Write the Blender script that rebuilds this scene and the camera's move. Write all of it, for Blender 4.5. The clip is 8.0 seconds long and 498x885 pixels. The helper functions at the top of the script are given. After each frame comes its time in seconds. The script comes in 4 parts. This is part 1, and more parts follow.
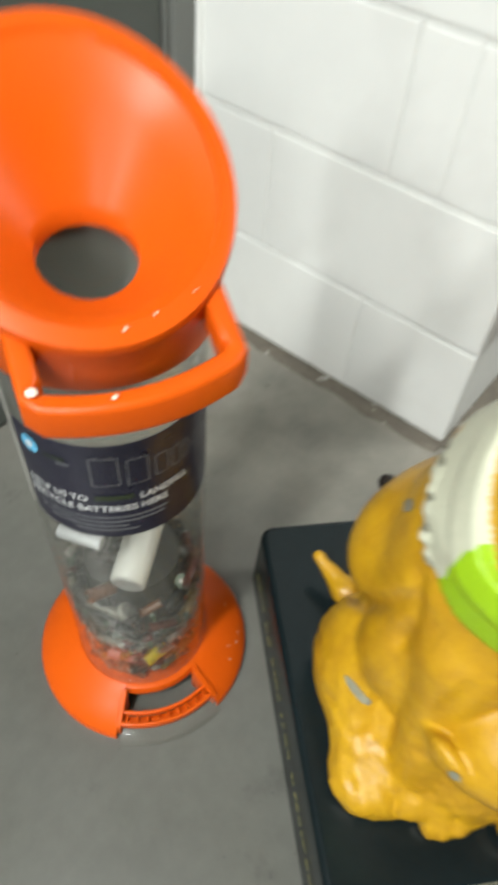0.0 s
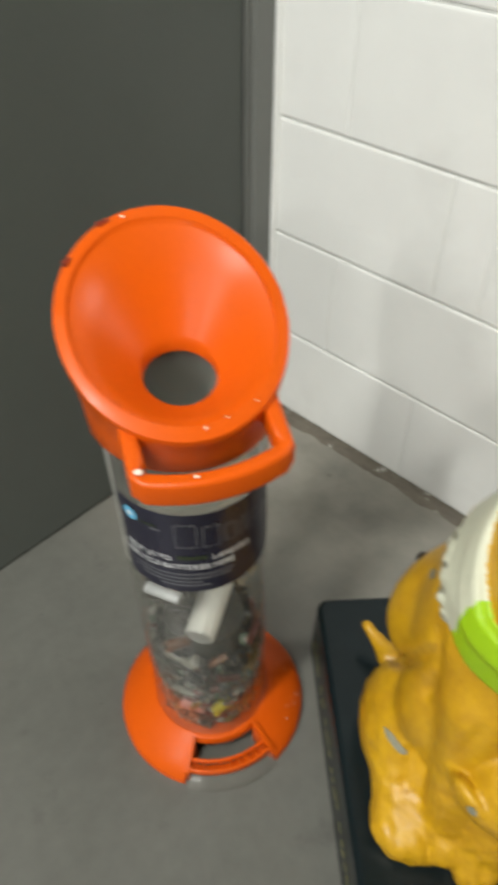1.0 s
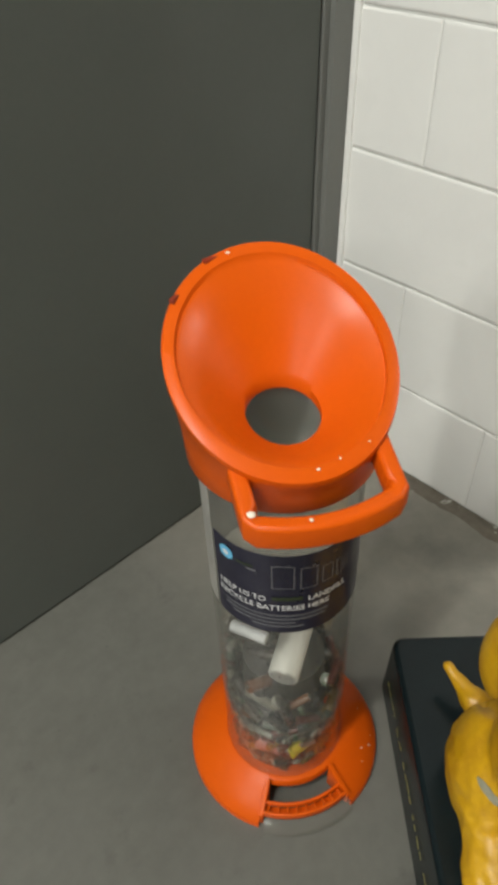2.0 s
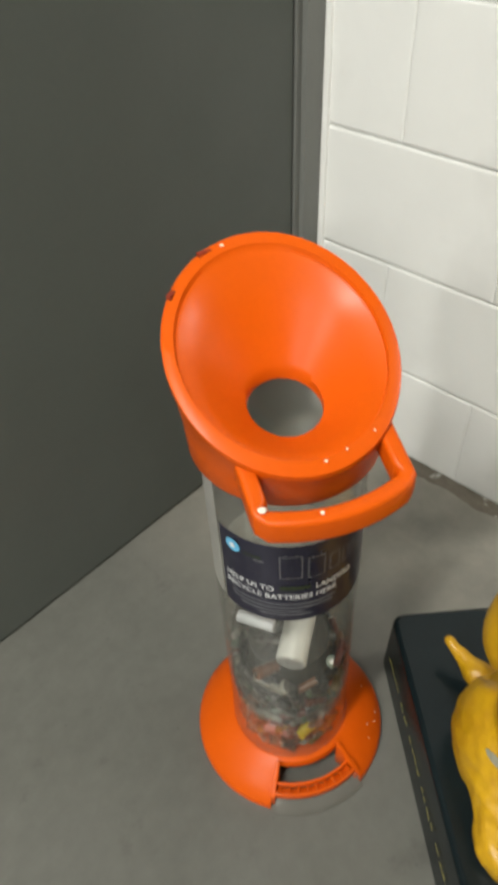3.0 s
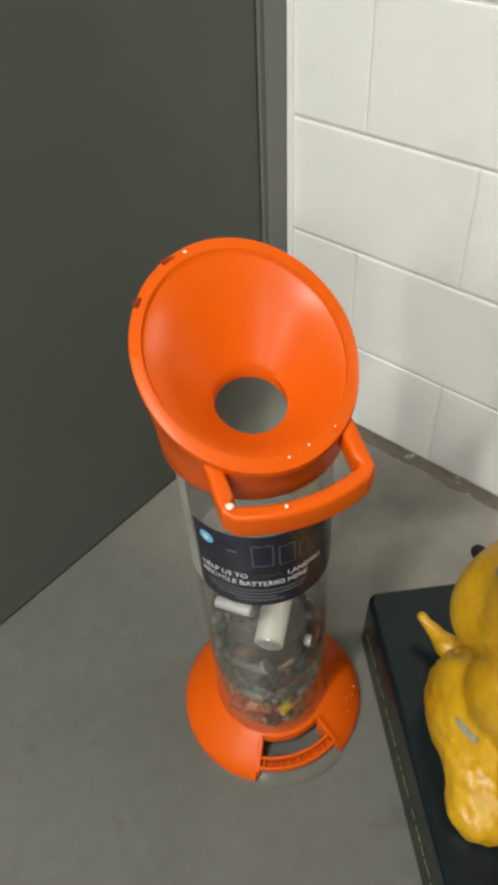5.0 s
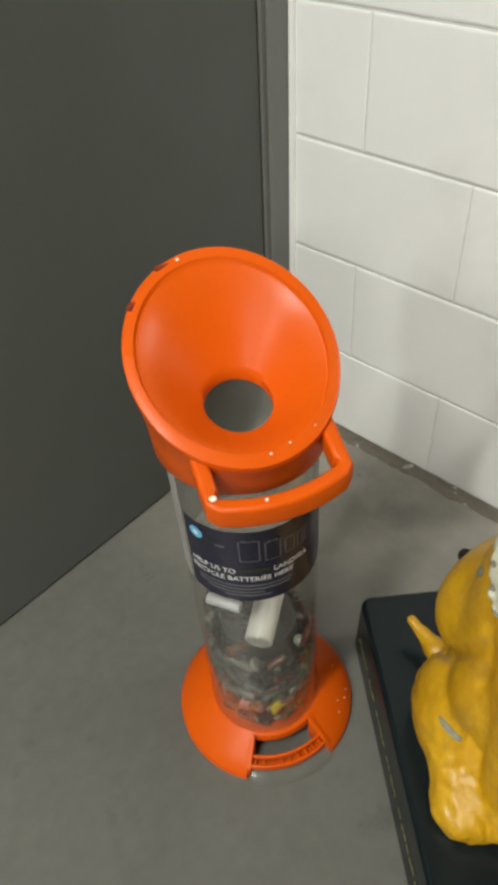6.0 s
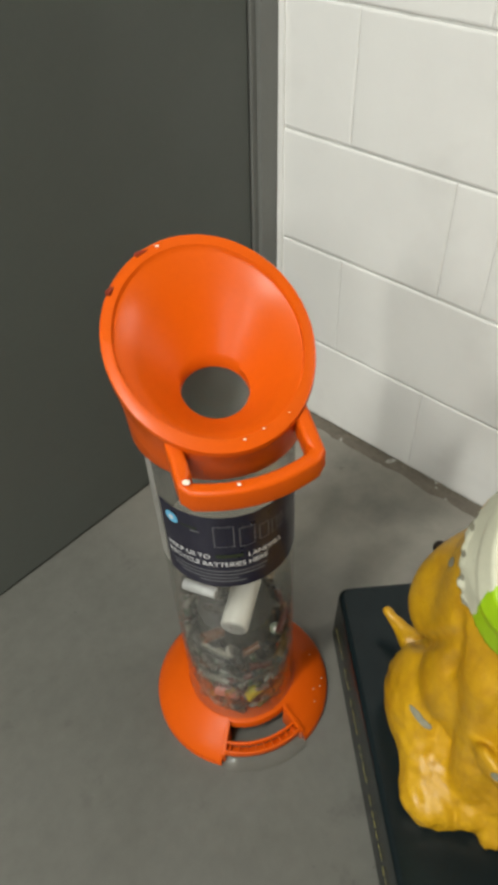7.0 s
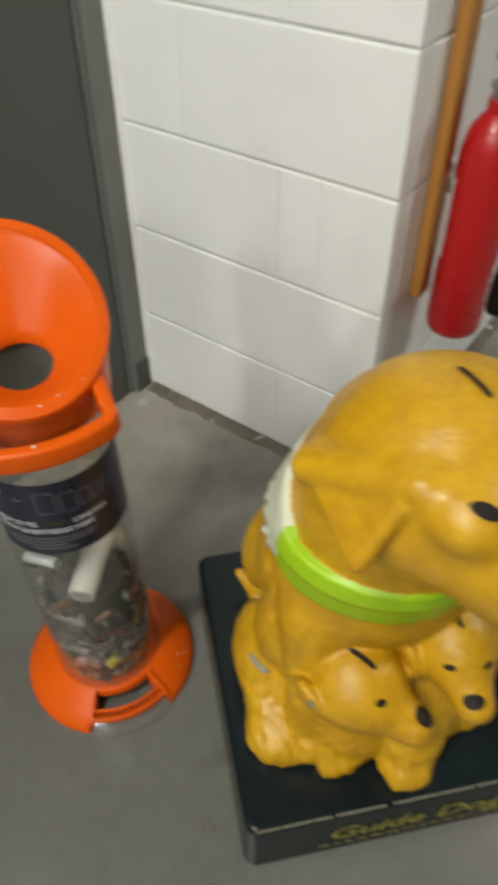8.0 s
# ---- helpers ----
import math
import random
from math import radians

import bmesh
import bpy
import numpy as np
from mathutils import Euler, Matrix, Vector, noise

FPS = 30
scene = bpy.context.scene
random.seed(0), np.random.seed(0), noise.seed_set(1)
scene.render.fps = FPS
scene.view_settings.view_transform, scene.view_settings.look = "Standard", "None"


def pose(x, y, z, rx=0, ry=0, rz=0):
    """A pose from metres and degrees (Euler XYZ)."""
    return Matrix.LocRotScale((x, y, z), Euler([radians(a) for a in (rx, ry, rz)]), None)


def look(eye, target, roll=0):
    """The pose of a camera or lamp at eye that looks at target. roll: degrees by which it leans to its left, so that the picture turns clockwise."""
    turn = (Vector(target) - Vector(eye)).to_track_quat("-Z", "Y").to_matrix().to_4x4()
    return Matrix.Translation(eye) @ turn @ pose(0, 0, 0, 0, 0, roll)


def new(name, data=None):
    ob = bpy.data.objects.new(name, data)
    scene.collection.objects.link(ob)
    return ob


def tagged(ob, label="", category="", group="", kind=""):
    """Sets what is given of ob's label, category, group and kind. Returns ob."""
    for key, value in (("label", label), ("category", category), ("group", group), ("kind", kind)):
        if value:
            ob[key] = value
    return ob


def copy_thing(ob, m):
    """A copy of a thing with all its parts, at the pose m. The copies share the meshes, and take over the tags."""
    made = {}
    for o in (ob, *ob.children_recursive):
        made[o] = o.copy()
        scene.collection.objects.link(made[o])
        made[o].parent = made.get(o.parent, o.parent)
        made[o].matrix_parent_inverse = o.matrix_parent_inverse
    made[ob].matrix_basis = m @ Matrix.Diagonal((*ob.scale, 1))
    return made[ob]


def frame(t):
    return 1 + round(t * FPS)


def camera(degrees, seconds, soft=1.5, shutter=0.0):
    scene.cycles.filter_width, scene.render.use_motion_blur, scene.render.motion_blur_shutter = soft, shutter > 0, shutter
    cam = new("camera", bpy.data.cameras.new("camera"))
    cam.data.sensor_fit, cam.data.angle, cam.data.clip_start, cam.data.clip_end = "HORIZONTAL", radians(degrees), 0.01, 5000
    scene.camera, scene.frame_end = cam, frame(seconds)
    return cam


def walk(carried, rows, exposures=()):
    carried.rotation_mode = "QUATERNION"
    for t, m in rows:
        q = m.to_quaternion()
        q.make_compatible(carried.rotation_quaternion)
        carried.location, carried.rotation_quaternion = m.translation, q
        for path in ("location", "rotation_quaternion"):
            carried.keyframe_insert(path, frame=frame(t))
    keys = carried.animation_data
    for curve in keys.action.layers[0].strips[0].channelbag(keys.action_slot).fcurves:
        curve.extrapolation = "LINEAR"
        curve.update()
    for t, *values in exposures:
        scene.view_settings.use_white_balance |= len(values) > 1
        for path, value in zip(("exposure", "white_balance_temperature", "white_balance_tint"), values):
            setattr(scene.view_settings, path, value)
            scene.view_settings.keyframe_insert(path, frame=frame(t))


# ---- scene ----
cam = camera(38.0, 8.0, soft=4.4, shutter=0.8)
PATH = [
    (0, (-0.837, -0.782, 0.915), (0.219, -0.066, -0.626), 6.0),
    (0.2, (-0.86, -0.823, 0.963), (0.248, -0.1, -0.537), 5.4),
    (0.3, (-0.87, -0.842, 0.983), (0.248, -0.109, -0.504), 5.2),
    (0.5, (-0.884, -0.877, 1.005), (0.243, -0.094, -0.449), 3.9),
    (1, (-0.91, -0.863, 1.02), (0.143, 0.137, -0.356), 0.4),
    (1.5, (-0.923, -0.826, 1.014), (0.071, 0.248, -0.35), -1.6),
    (1.7, (-0.935, -0.816, 1.016), (0.078, 0.274, -0.32), -1.3),
    (2.8, (-0.947, -0.777, 1.031), (0.101, 0.256, -0.324), -2.0),
    (3, (-0.949, -0.777, 1.031), (0.09, 0.231, -0.348), -2.4),
    (3.5, (-0.941, -0.776, 1.057), (0.078, 0.171, -0.38), -2.8),
    (4, (-0.941, -0.779, 1.062), (0.1, 0.147, -0.373), -3.7),
    (5.5, (-0.95, -0.819, 1.069), (0.078, 0.162, -0.339), -3.3),
    (6, (-0.954, -0.84, 1.074), (0.076, 0.164, -0.316), -3.5),
    (6.5, (-0.951, -0.836, 1.068), (0.067, 0.156, -0.339), -2.6),
    (7, (-0.953, -0.86, 1.073), (0.086, 0.122, -0.325), -1.7),
    (7.2, (-0.945, -0.873, 1.076), (0.087, 0.105, -0.329), -1.5),
    (7.5, (-0.943, -0.911, 1.078), (0.175, 0.027, -0.289), -1.0),
    (7.7, (-0.93, -0.95, 1.073), (0.194, -0.062, -0.322), -0.8),
    (7.8, (-0.922, -0.97, 1.074), (0.207, -0.091, -0.324), -0.9),
    (8, (-0.921, -1.004, 1.083), (0.232, -0.163, -0.318), -0.3),
]
walk(cam, [(t, look(eye, target, roll)) for t, eye, target, roll in PATH],
     exposures=[(0.0, 0.50, 6150, 8), (0.4, 0.40, 6150, 8), (0.8, 0.25, 6250, 9), (1.1, 0.12, 6400, 10), (1.5, -0.07, 6500, 10), (2.5, 0.05, 6500, 10),
                (3.2, 0.22, 6500, 10), (4.2, 0.2, 6500, 10), (5.5, 0.05, 6500, 10), (6.5, 0.03, 6500, 10), (7.2, 0.02, 6500, 10), (8.0, -0.08, 6500, 10)])

# ---- light ----
world = bpy.data.worlds.new("world")
scene.world = world
world.use_nodes = True
world.node_tree.nodes["Background"].inputs[0].default_value = (0.9, 0.95, 1.0, 1)
world.node_tree.nodes["Background"].inputs[1].default_value = 0.05
LAMP_POWER = 68.0
LAMPS = [(-4.2, -0.8), (-4.2, -2.4), (-2.0, -0.7), (1.9, -2.6)]
CEILING = 2.8


# ---- materials ----
def shader(name):
    m = bpy.data.materials.new(name)
    m.use_nodes = True
    return m, m.node_tree, m.node_tree.nodes["Principled BSDF"]


def noise_node(tree, scale, detail=4.0, rough=0.55, world=False, stretch=None):
    n = tree.nodes.new("ShaderNodeTexNoise")
    n.inputs["Scale"].default_value, n.inputs["Detail"].default_value = scale, detail
    n.inputs["Roughness"].default_value = rough
    c = tree.nodes.new("ShaderNodeTexCoord")
    src = c.outputs["Object"]
    if world:
        src = tree.nodes.new("ShaderNodeNewGeometry").outputs["Position"]
    if stretch:
        mp = tree.nodes.new("ShaderNodeMapping")
        mp.inputs["Scale"].default_value = stretch
        tree.links.new(src, mp.inputs["Vector"])
        src = mp.outputs[0]
    tree.links.new(src, n.inputs["Vector"])
    return n.outputs["Fac"]


def ramp(tree, fac, stops):
    r = tree.nodes.new("ShaderNodeValToRGB")
    e = r.color_ramp.elements
    while len(e) < len(stops):
        e.new(0.5)
    for el, (p, c) in zip(e, stops):
        el.position, el.color = p, (*c, 1) if len(c) == 3 else c
    tree.links.new(fac, r.inputs[0])
    return r.outputs[0]


def mix(tree, fac, a, b, mode="MIX"):
    n = tree.nodes.new("ShaderNodeMix")
    n.data_type, n.blend_type = "RGBA", mode
    for sock, v in ((n.inputs[0], fac), (n.inputs[6], a), (n.inputs[7], b)):
        if isinstance(v, (int, float)):
            sock.default_value = v
        elif isinstance(v, tuple):
            sock.default_value = (*v, 1)
        else:
            tree.links.new(v, sock)
    return n.outputs[2]


def bumped(tree, bsdf, height, strength, distance=0.002):
    b = tree.nodes.new("ShaderNodeBump")
    b.inputs["Strength"].default_value, b.inputs["Distance"].default_value = strength, distance
    tree.links.new(height, b.inputs["Height"])
    tree.links.new(b.outputs[0], bsdf.inputs["Normal"])


def shade(c, k):
    return tuple(min(1.0, v * k) for v in c)


def paint(name, base, rough=0.4, vary=0.1, coarse=6.0, fine=90.0, bump=0.1, metal=0.0, spots=None, spot_scale=40.0, spot_at=0.68, island=0.0, spec=0.5):
    """A surface with variation at two scales, a fine bump and, if asked, worn spots of another colour."""
    m, tree, bsdf = shader(name)
    big = noise_node(tree, coarse)
    small = noise_node(tree, fine, 3.0)
    col = ramp(tree, big, [(0.3, shade(base, 1 - vary)), (0.7, shade(base, 1 + vary))])
    col = mix(tree, 0.35, col, ramp(tree, small, [(0.3, shade(base, 1 - vary)), (0.7, shade(base, 1 + vary))]))
    if island:
        info = tree.nodes.new("ShaderNodeObjectInfo")
        col = mix(tree, 1.0, col, ramp(tree, info.outputs["Random"], [(0.0, (1 - island,) * 3), (1.0, (1.0,) * 3)]), "MULTIPLY")
    if spots:
        fac = ramp(tree, noise_node(tree, spot_scale, 5.0, 0.6), [(spot_at, (0, 0, 0)), (spot_at + 0.04, (1, 1, 1))])
        col = mix(tree, fac, col, spots)
    tree.links.new(col, bsdf.inputs["Base Color"])
    rr = ramp(tree, noise_node(tree, coarse * 3), [(0.3, (rough * 0.85,) * 3), (0.7, (min(1, rough * 1.2),) * 3)])
    tree.links.new(rr, bsdf.inputs["Roughness"])
    bsdf.inputs["Metallic"].default_value = metal
    bsdf.inputs["Specular IOR Level"].default_value = spec
    if bump:
        bumped(tree, bsdf, small, bump)
    return m


def concrete_floor():
    m, tree, bsdf = shader("sealed_concrete")
    col = ramp(tree, noise_node(tree, 2.2, 6.0, 0.6), [(0.3, (0.088, 0.087, 0.073)), (0.7, (0.133, 0.131, 0.111))])
    col = mix(tree, 0.3, col, ramp(tree, noise_node(tree, 35.0, 6.0, 0.7), [(0.3, (0.092, 0.091, 0.084)), (0.7, (0.155, 0.153, 0.143))]))
    stain = ramp(tree, noise_node(tree, 9.0, 5.0, 0.65), [(0.60, (0, 0, 0)), (0.74, (0.6, 0.6, 0.6))])
    col = mix(tree, stain, col, (0.052, 0.048, 0.042))
    speck = ramp(tree, noise_node(tree, 60.0, 2.0, 0.5), [(0.74, (0, 0, 0)), (0.78, (0.5, 0.5, 0.5))])
    col = mix(tree, speck, col, (0.06, 0.06, 0.055))
    # pale dust and painted bounce light, strongest along block wall foot and door corner
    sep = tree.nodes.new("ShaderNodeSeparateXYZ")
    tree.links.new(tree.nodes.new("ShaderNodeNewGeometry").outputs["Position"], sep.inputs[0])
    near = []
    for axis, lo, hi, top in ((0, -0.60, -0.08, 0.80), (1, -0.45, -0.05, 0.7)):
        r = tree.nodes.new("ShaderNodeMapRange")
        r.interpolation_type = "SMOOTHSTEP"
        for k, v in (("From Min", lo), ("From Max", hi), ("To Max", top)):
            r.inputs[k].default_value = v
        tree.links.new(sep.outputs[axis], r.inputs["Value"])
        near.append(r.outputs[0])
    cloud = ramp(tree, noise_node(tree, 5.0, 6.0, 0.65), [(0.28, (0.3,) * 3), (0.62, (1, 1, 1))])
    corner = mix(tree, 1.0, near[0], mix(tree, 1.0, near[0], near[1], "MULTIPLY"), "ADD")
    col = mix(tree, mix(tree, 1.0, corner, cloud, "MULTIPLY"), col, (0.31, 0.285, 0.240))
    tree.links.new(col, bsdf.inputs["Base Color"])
    rr = ramp(tree, noise_node(tree, 7.0, 5.0, 0.6), [(0.3, (0.27,) * 3), (0.7, (0.45,) * 3)])
    tree.links.new(rr, bsdf.inputs["Roughness"])
    bumped(tree, bsdf, noise_node(tree, 120.0, 4.0), 0.12, 0.001)
    return m


def block_paint():
    m, tree, bsdf = shader("white_block_paint")
    col = ramp(tree, noise_node(tree, 5.0, 5.0, 0.6, True), [(0.3, (0.82, 0.815, 0.79)), (0.7, (0.87, 0.865, 0.835))])
    smear = ramp(tree, noise_node(tree, 3.5, 4.0, 0.6, True), [(0.55, (0, 0, 0)), (0.72, (0.55, 0.55, 0.55))])
    col = mix(tree, smear, col, (0.71, 0.70, 0.675))
    info = tree.nodes.new("ShaderNodeObjectInfo")
    col = mix(tree, 1.0, col, ramp(tree, info.outputs["Random"], [(0, (0.98, 0.98, 0.98)), (1, (1, 1, 1))]), "MULTIPLY")
    scuff = ramp(tree, noise_node(tree, 26.0, 5.0, 0.7, True), [(0.72, (0, 0, 0)), (0.76, (0.35, 0.35, 0.35))])
    col = mix(tree, scuff, col, (0.36, 0.36, 0.34))
    tree.links.new(col, bsdf.inputs["Base Color"])
    bsdf.inputs["Roughness"].default_value = 0.42
    h = mix(tree, 0.4, noise_node(tree, 18.0, 4.0, 0.6, True), noise_node(tree, 110.0, 3.0, 0.55, True))
    bumped(tree, bsdf, h, 0.5, 0.0035)
    return m


def clear_plastic():
    m, tree, bsdf = shader("clear_acrylic")
    out = tree.nodes["Material Output"]
    clear = tree.nodes.new("ShaderNodeBsdfTransparent")
    haze = ramp(tree, noise_node(tree, 14.0, 5.0), [(0.3, (0.945, 0.945, 0.93)), (0.7, (0.98, 0.98, 0.97))])
    tree.links.new(haze, clear.inputs[0])
    gloss = tree.nodes.new("ShaderNodeBsdfGlossy")
    gloss.inputs["Roughness"].default_value = 0.07
    facing = tree.nodes.new("ShaderNodeLayerWeight")
    steep = tree.nodes.new("ShaderNodeMath")
    steep.operation = "POWER"
    steep.inputs[1].default_value = 4.0
    tree.links.new(facing.outputs["Facing"], steep.inputs[0])
    fres = tree.nodes.new("ShaderNodeMath")
    fres.operation = "MULTIPLY_ADD"
    fres.inputs[1].default_value, fres.inputs[2].default_value = 0.6, 0.03
    tree.links.new(steep.outputs[0], fres.inputs[0])
    film = tree.nodes.new("ShaderNodeBsdfDiffuse")
    film.inputs[0].default_value = (0.7, 0.69, 0.64, 1)
    dust = tree.nodes.new("ShaderNodeMixShader")
    dust.inputs[0].default_value = 0.042
    tree.links.new(clear.outputs[0], dust.inputs[1])
    tree.links.new(film.outputs[0], dust.inputs[2])
    mx = tree.nodes.new("ShaderNodeMixShader")
    tree.links.new(fres.outputs[0], mx.inputs[0])
    tree.links.new(dust.outputs[0], mx.inputs[1])
    tree.links.new(gloss.outputs[0], mx.inputs[2])
    tree.links.new(mx.outputs[0], out.inputs[0])
    tree.nodes.remove(bsdf)
    return m


def glow(name, colour, strength):
    m, tree, bsdf = shader(name)
    bsdf.inputs["Emission Color"].default_value = (*colour, 1)
    bsdf.inputs["Emission Strength"].default_value = strength
    return m


def frosted_film():
    m, tree, bsdf = shader("frosted_film")
    tint = ramp(tree, noise_node(tree, 9.0, 5.0), [(0.3, (0.46, 0.45, 0.42)), (0.7, (0.58, 0.57, 0.54))])
    milky, thin, both = tree.nodes.new("ShaderNodeBsdfDiffuse"), tree.nodes.new("ShaderNodeBsdfTranslucent"), tree.nodes.new("ShaderNodeMixShader")
    tree.links.new(tint, milky.inputs[0])
    tree.links.new(tint, thin.inputs[0])
    tree.links.new(milky.outputs[0], both.inputs[1])
    tree.links.new(thin.outputs[0], both.inputs[2])
    clear, out = tree.nodes.new("ShaderNodeBsdfTransparent"), tree.nodes.new("ShaderNodeMixShader")
    out.inputs[0].default_value = 0.55
    tree.links.new(clear.outputs[0], out.inputs[1])
    tree.links.new(both.outputs[0], out.inputs[2])
    tree.links.new(out.outputs[0], tree.nodes["Material Output"].inputs[0])
    tree.nodes.remove(bsdf)
    return m


M_FLOOR, M_BLOCK, M_CLEAR, M_FROST = concrete_floor(), block_paint(), clear_plastic(), frosted_film()
M_MORTAR = paint("painted_mortar", (0.60, 0.60, 0.575), 0.7, 0.15, 12, 120, 0.3)
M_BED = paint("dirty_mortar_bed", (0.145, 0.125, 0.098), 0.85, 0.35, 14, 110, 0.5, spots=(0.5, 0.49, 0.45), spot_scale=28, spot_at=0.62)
M_PLAIN = paint("plain_wall_paint", (0.24, 0.24, 0.23), 0.6, 0.05, 2, 60, 0.1)
M_CEIL = paint("ceiling_paint", (0.5, 0.5, 0.485), 0.8, 0.04, 2, 60, 0.05)
M_DOOR = paint("grey_door_paint", (0.079, 0.086, 0.075), 0.5, 0.06, 2.5, 140, 0.06)
M_FRAME = paint("grey_frame_paint", (0.165, 0.168, 0.155), 0.4, 0.07, 4, 120, 0.06)
M_FOOT = paint("scuffed_frame_paint", (0.085, 0.083, 0.078), 0.6, 0.2, 14, 120, 0.2)
M_RUBBER = paint("black_seal", (0.02, 0.02, 0.02), 0.7, 0.2, 10, 100, 0.1)
M_ORANGE = paint("orange_plastic", (0.60, 0.084, 0.0025), 0.33, 0.05, 7, 220, 0.03, spots=(0.85, 0.45, 0.25), spot_scale=75, spot_at=0.765, spec=0.18)
M_NAVY = paint("navy_label", (0.013, 0.012, 0.027), 0.32, 0.12, 9, 150, 0.0)
M_WHITE_INK = paint("white_ink", (0.62, 0.62, 0.62), 0.5, 0.05, 30, 200, 0.0)
M_GREY_INK = paint("grey_ink", (0.15, 0.15, 0.16), 0.5, 0.15, 60, 300, 0.0)
M_GREEN_INK = paint("green_ink", (0.026, 0.036, 0.016), 0.5, 0.15, 60, 300, 0.0)
M_BLUE_INK = paint("blue_ink", (0.12, 0.42, 0.65), 0.4, 0.1, 60, 300, 0.0)
M_SLATE = paint("dark_slate_paint", (0.006, 0.0105, 0.012), 0.22, 0.25, 7, 150, 0.08, spec=0.24, spots=(0.07, 0.07, 0.065), spot_scale=60, spot_at=0.76)
M_GOLD_INK = paint("yellow_lettering", (0.25, 0.22, 0.03), 0.5, 0.15, 60, 200, 0.0)
M_WORN_INK = paint("worn_yellow_lettering", (0.20, 0.17, 0.035), 0.55, 0.6, 60, 200, 0.0)
M_CHIP_GLINT = paint("grey_chip_and_edge_glint", (0.22, 0.21, 0.15), 0.7, 0.25, 40, 160, 0.3)
M_GREEN = paint("lime_green_tape", (0.30, 0.50, 0.004), 0.42, 0.08, 18, 120, 0.15)
M_CREAM = paint("cream_primer", (0.55, 0.55, 0.42), 0.55, 0.08, 20, 120, 0.25, spots=(0.3, 0.29, 0.25), spot_scale=45, spot_at=0.7)
M_BLACK = paint("black_gloss_paint", (0.012, 0.008, 0.006), 0.6, 0.2, 30, 200, 0.0, spec=0.25)
M_RED = paint("red_enamel", (0.44, 0.011, 0.012), 0.28, 0.06, 8, 200, 0.02)
M_STEEL = paint("dull_steel", (0.5, 0.5, 0.5), 0.35, 0.1, 30, 200, 0.02, metal=1.0)
M_CELL_STEEL = paint("tarnished_steel", (0.24, 0.23, 0.21), 0.3, 0.2, 60, 200, 0.02, metal=1.0)
M_SLOT_SHADE = paint("slot_shade_orange", (0.2, 0.02, 0.002), 0.6, 0.2, 30, 100, 0.0)
M_FOIL = paint("dull_foil", (0.55, 0.55, 0.54), 0.3, 0.3, 60, 200, 0.5, metal=0.6)
M_SPOT = paint("worn_white", (0.75, 0.66, 0.55), 0.6, 0.1, 100, 300, 0.0)


def statue_paint():
    m, tree, bsdf = shader("golden_yellow_paint")
    col = ramp(tree, noise_node(tree, 9.0, 5.0, 0.6), [(0.3, (0.46, 0.235, 0.004)), (0.7, (0.57, 0.320, 0.006))])
    col = mix(tree, 0.35, col, ramp(tree, noise_node(tree, 45.0, 5.0, 0.65), [(0.35, (0.29, 0.130, 0.005)), (0.65, (0.56, 0.318, 0.006))]))
    fur = noise_node(tree, 130.0, 4.0, 0.6, stretch=(1, 1, 0.22))
    patch = ramp(tree, noise_node(tree, 13.0, 4.0, 0.6), [(0.50, (0, 0, 0)), (0.64, (1, 1, 1))])
    streak = ramp(tree, fur, [(0.34, (0.30, 0.30, 0.30)), (0.50, (0, 0, 0))])
    col = mix(tree, mix(tree, 1.0, patch, streak, "MULTIPLY"), col, (0.16, 0.062, 0.008))
    chip = ramp(tree, noise_node(tree, 22.0, 6.0, 0.6), [(0.745, (0, 0, 0)), (0.765, (1, 1, 1))])
    col = mix(tree, chip, col, (0.3, 0.27, 0.2))
    tree.links.new(col, bsdf.inputs["Base Color"])
    rr = ramp(tree, noise_node(tree, 30.0, 4.0, 0.6), [(0.3, (0.30,) * 3), (0.7, (0.50,) * 3)])
    tree.links.new(rr, bsdf.inputs["Roughness"])
    h = mix(tree, 0.5, noise_node(tree, 25.0, 4.0), noise_node(tree, 110.0, 4.0))
    h = mix(tree, mix(tree, 0.5, (0, 0, 0), patch), h, fur)
    bumped(tree, bsdf, h, 0.5, 0.004)
    return m


def wood():
    m, tree, bsdf = shader("varnished_wood")
    g = noise_node(tree, 30.0, 5.0, 0.6, stretch=(1, 1, 0.06))
    col = ramp(tree, g, [(0.3, (0.30, 0.12, 0.02)), (0.7, (0.45, 0.2, 0.04))])
    tree.links.new(col, bsdf.inputs["Base Color"])
    bsdf.inputs["Roughness"].default_value = 0.4
    bumped(tree, bsdf, g, 0.15, 0.001)
    return m


M_YELLOW, M_WOOD = statue_paint(), wood()


# ---- mesh helpers ----
def part(name, bm, material, parent=None, label="", smooth=True, recalc=True):
    """Links a bmesh as one mesh object under a thing or a part."""
    if recalc:
        bmesh.ops.recalc_face_normals(bm, faces=bm.faces)
    me = bpy.data.meshes.new(name)
    bm.to_mesh(me)
    bm.free()
    me.materials.append(material)
    for p in me.polygons:
        p.use_smooth = smooth
    if smooth:
        me.set_sharp_from_angle(angle=radians(38))
    ob = new(name, me)
    if parent:
        ob.parent = parent
    if label:
        ob["label"] = label
    return ob


def empty(name, m=None):
    ob = new(name)
    ob.empty_display_size = 0.05
    if m is not None:
        ob.matrix_world = m
    return ob


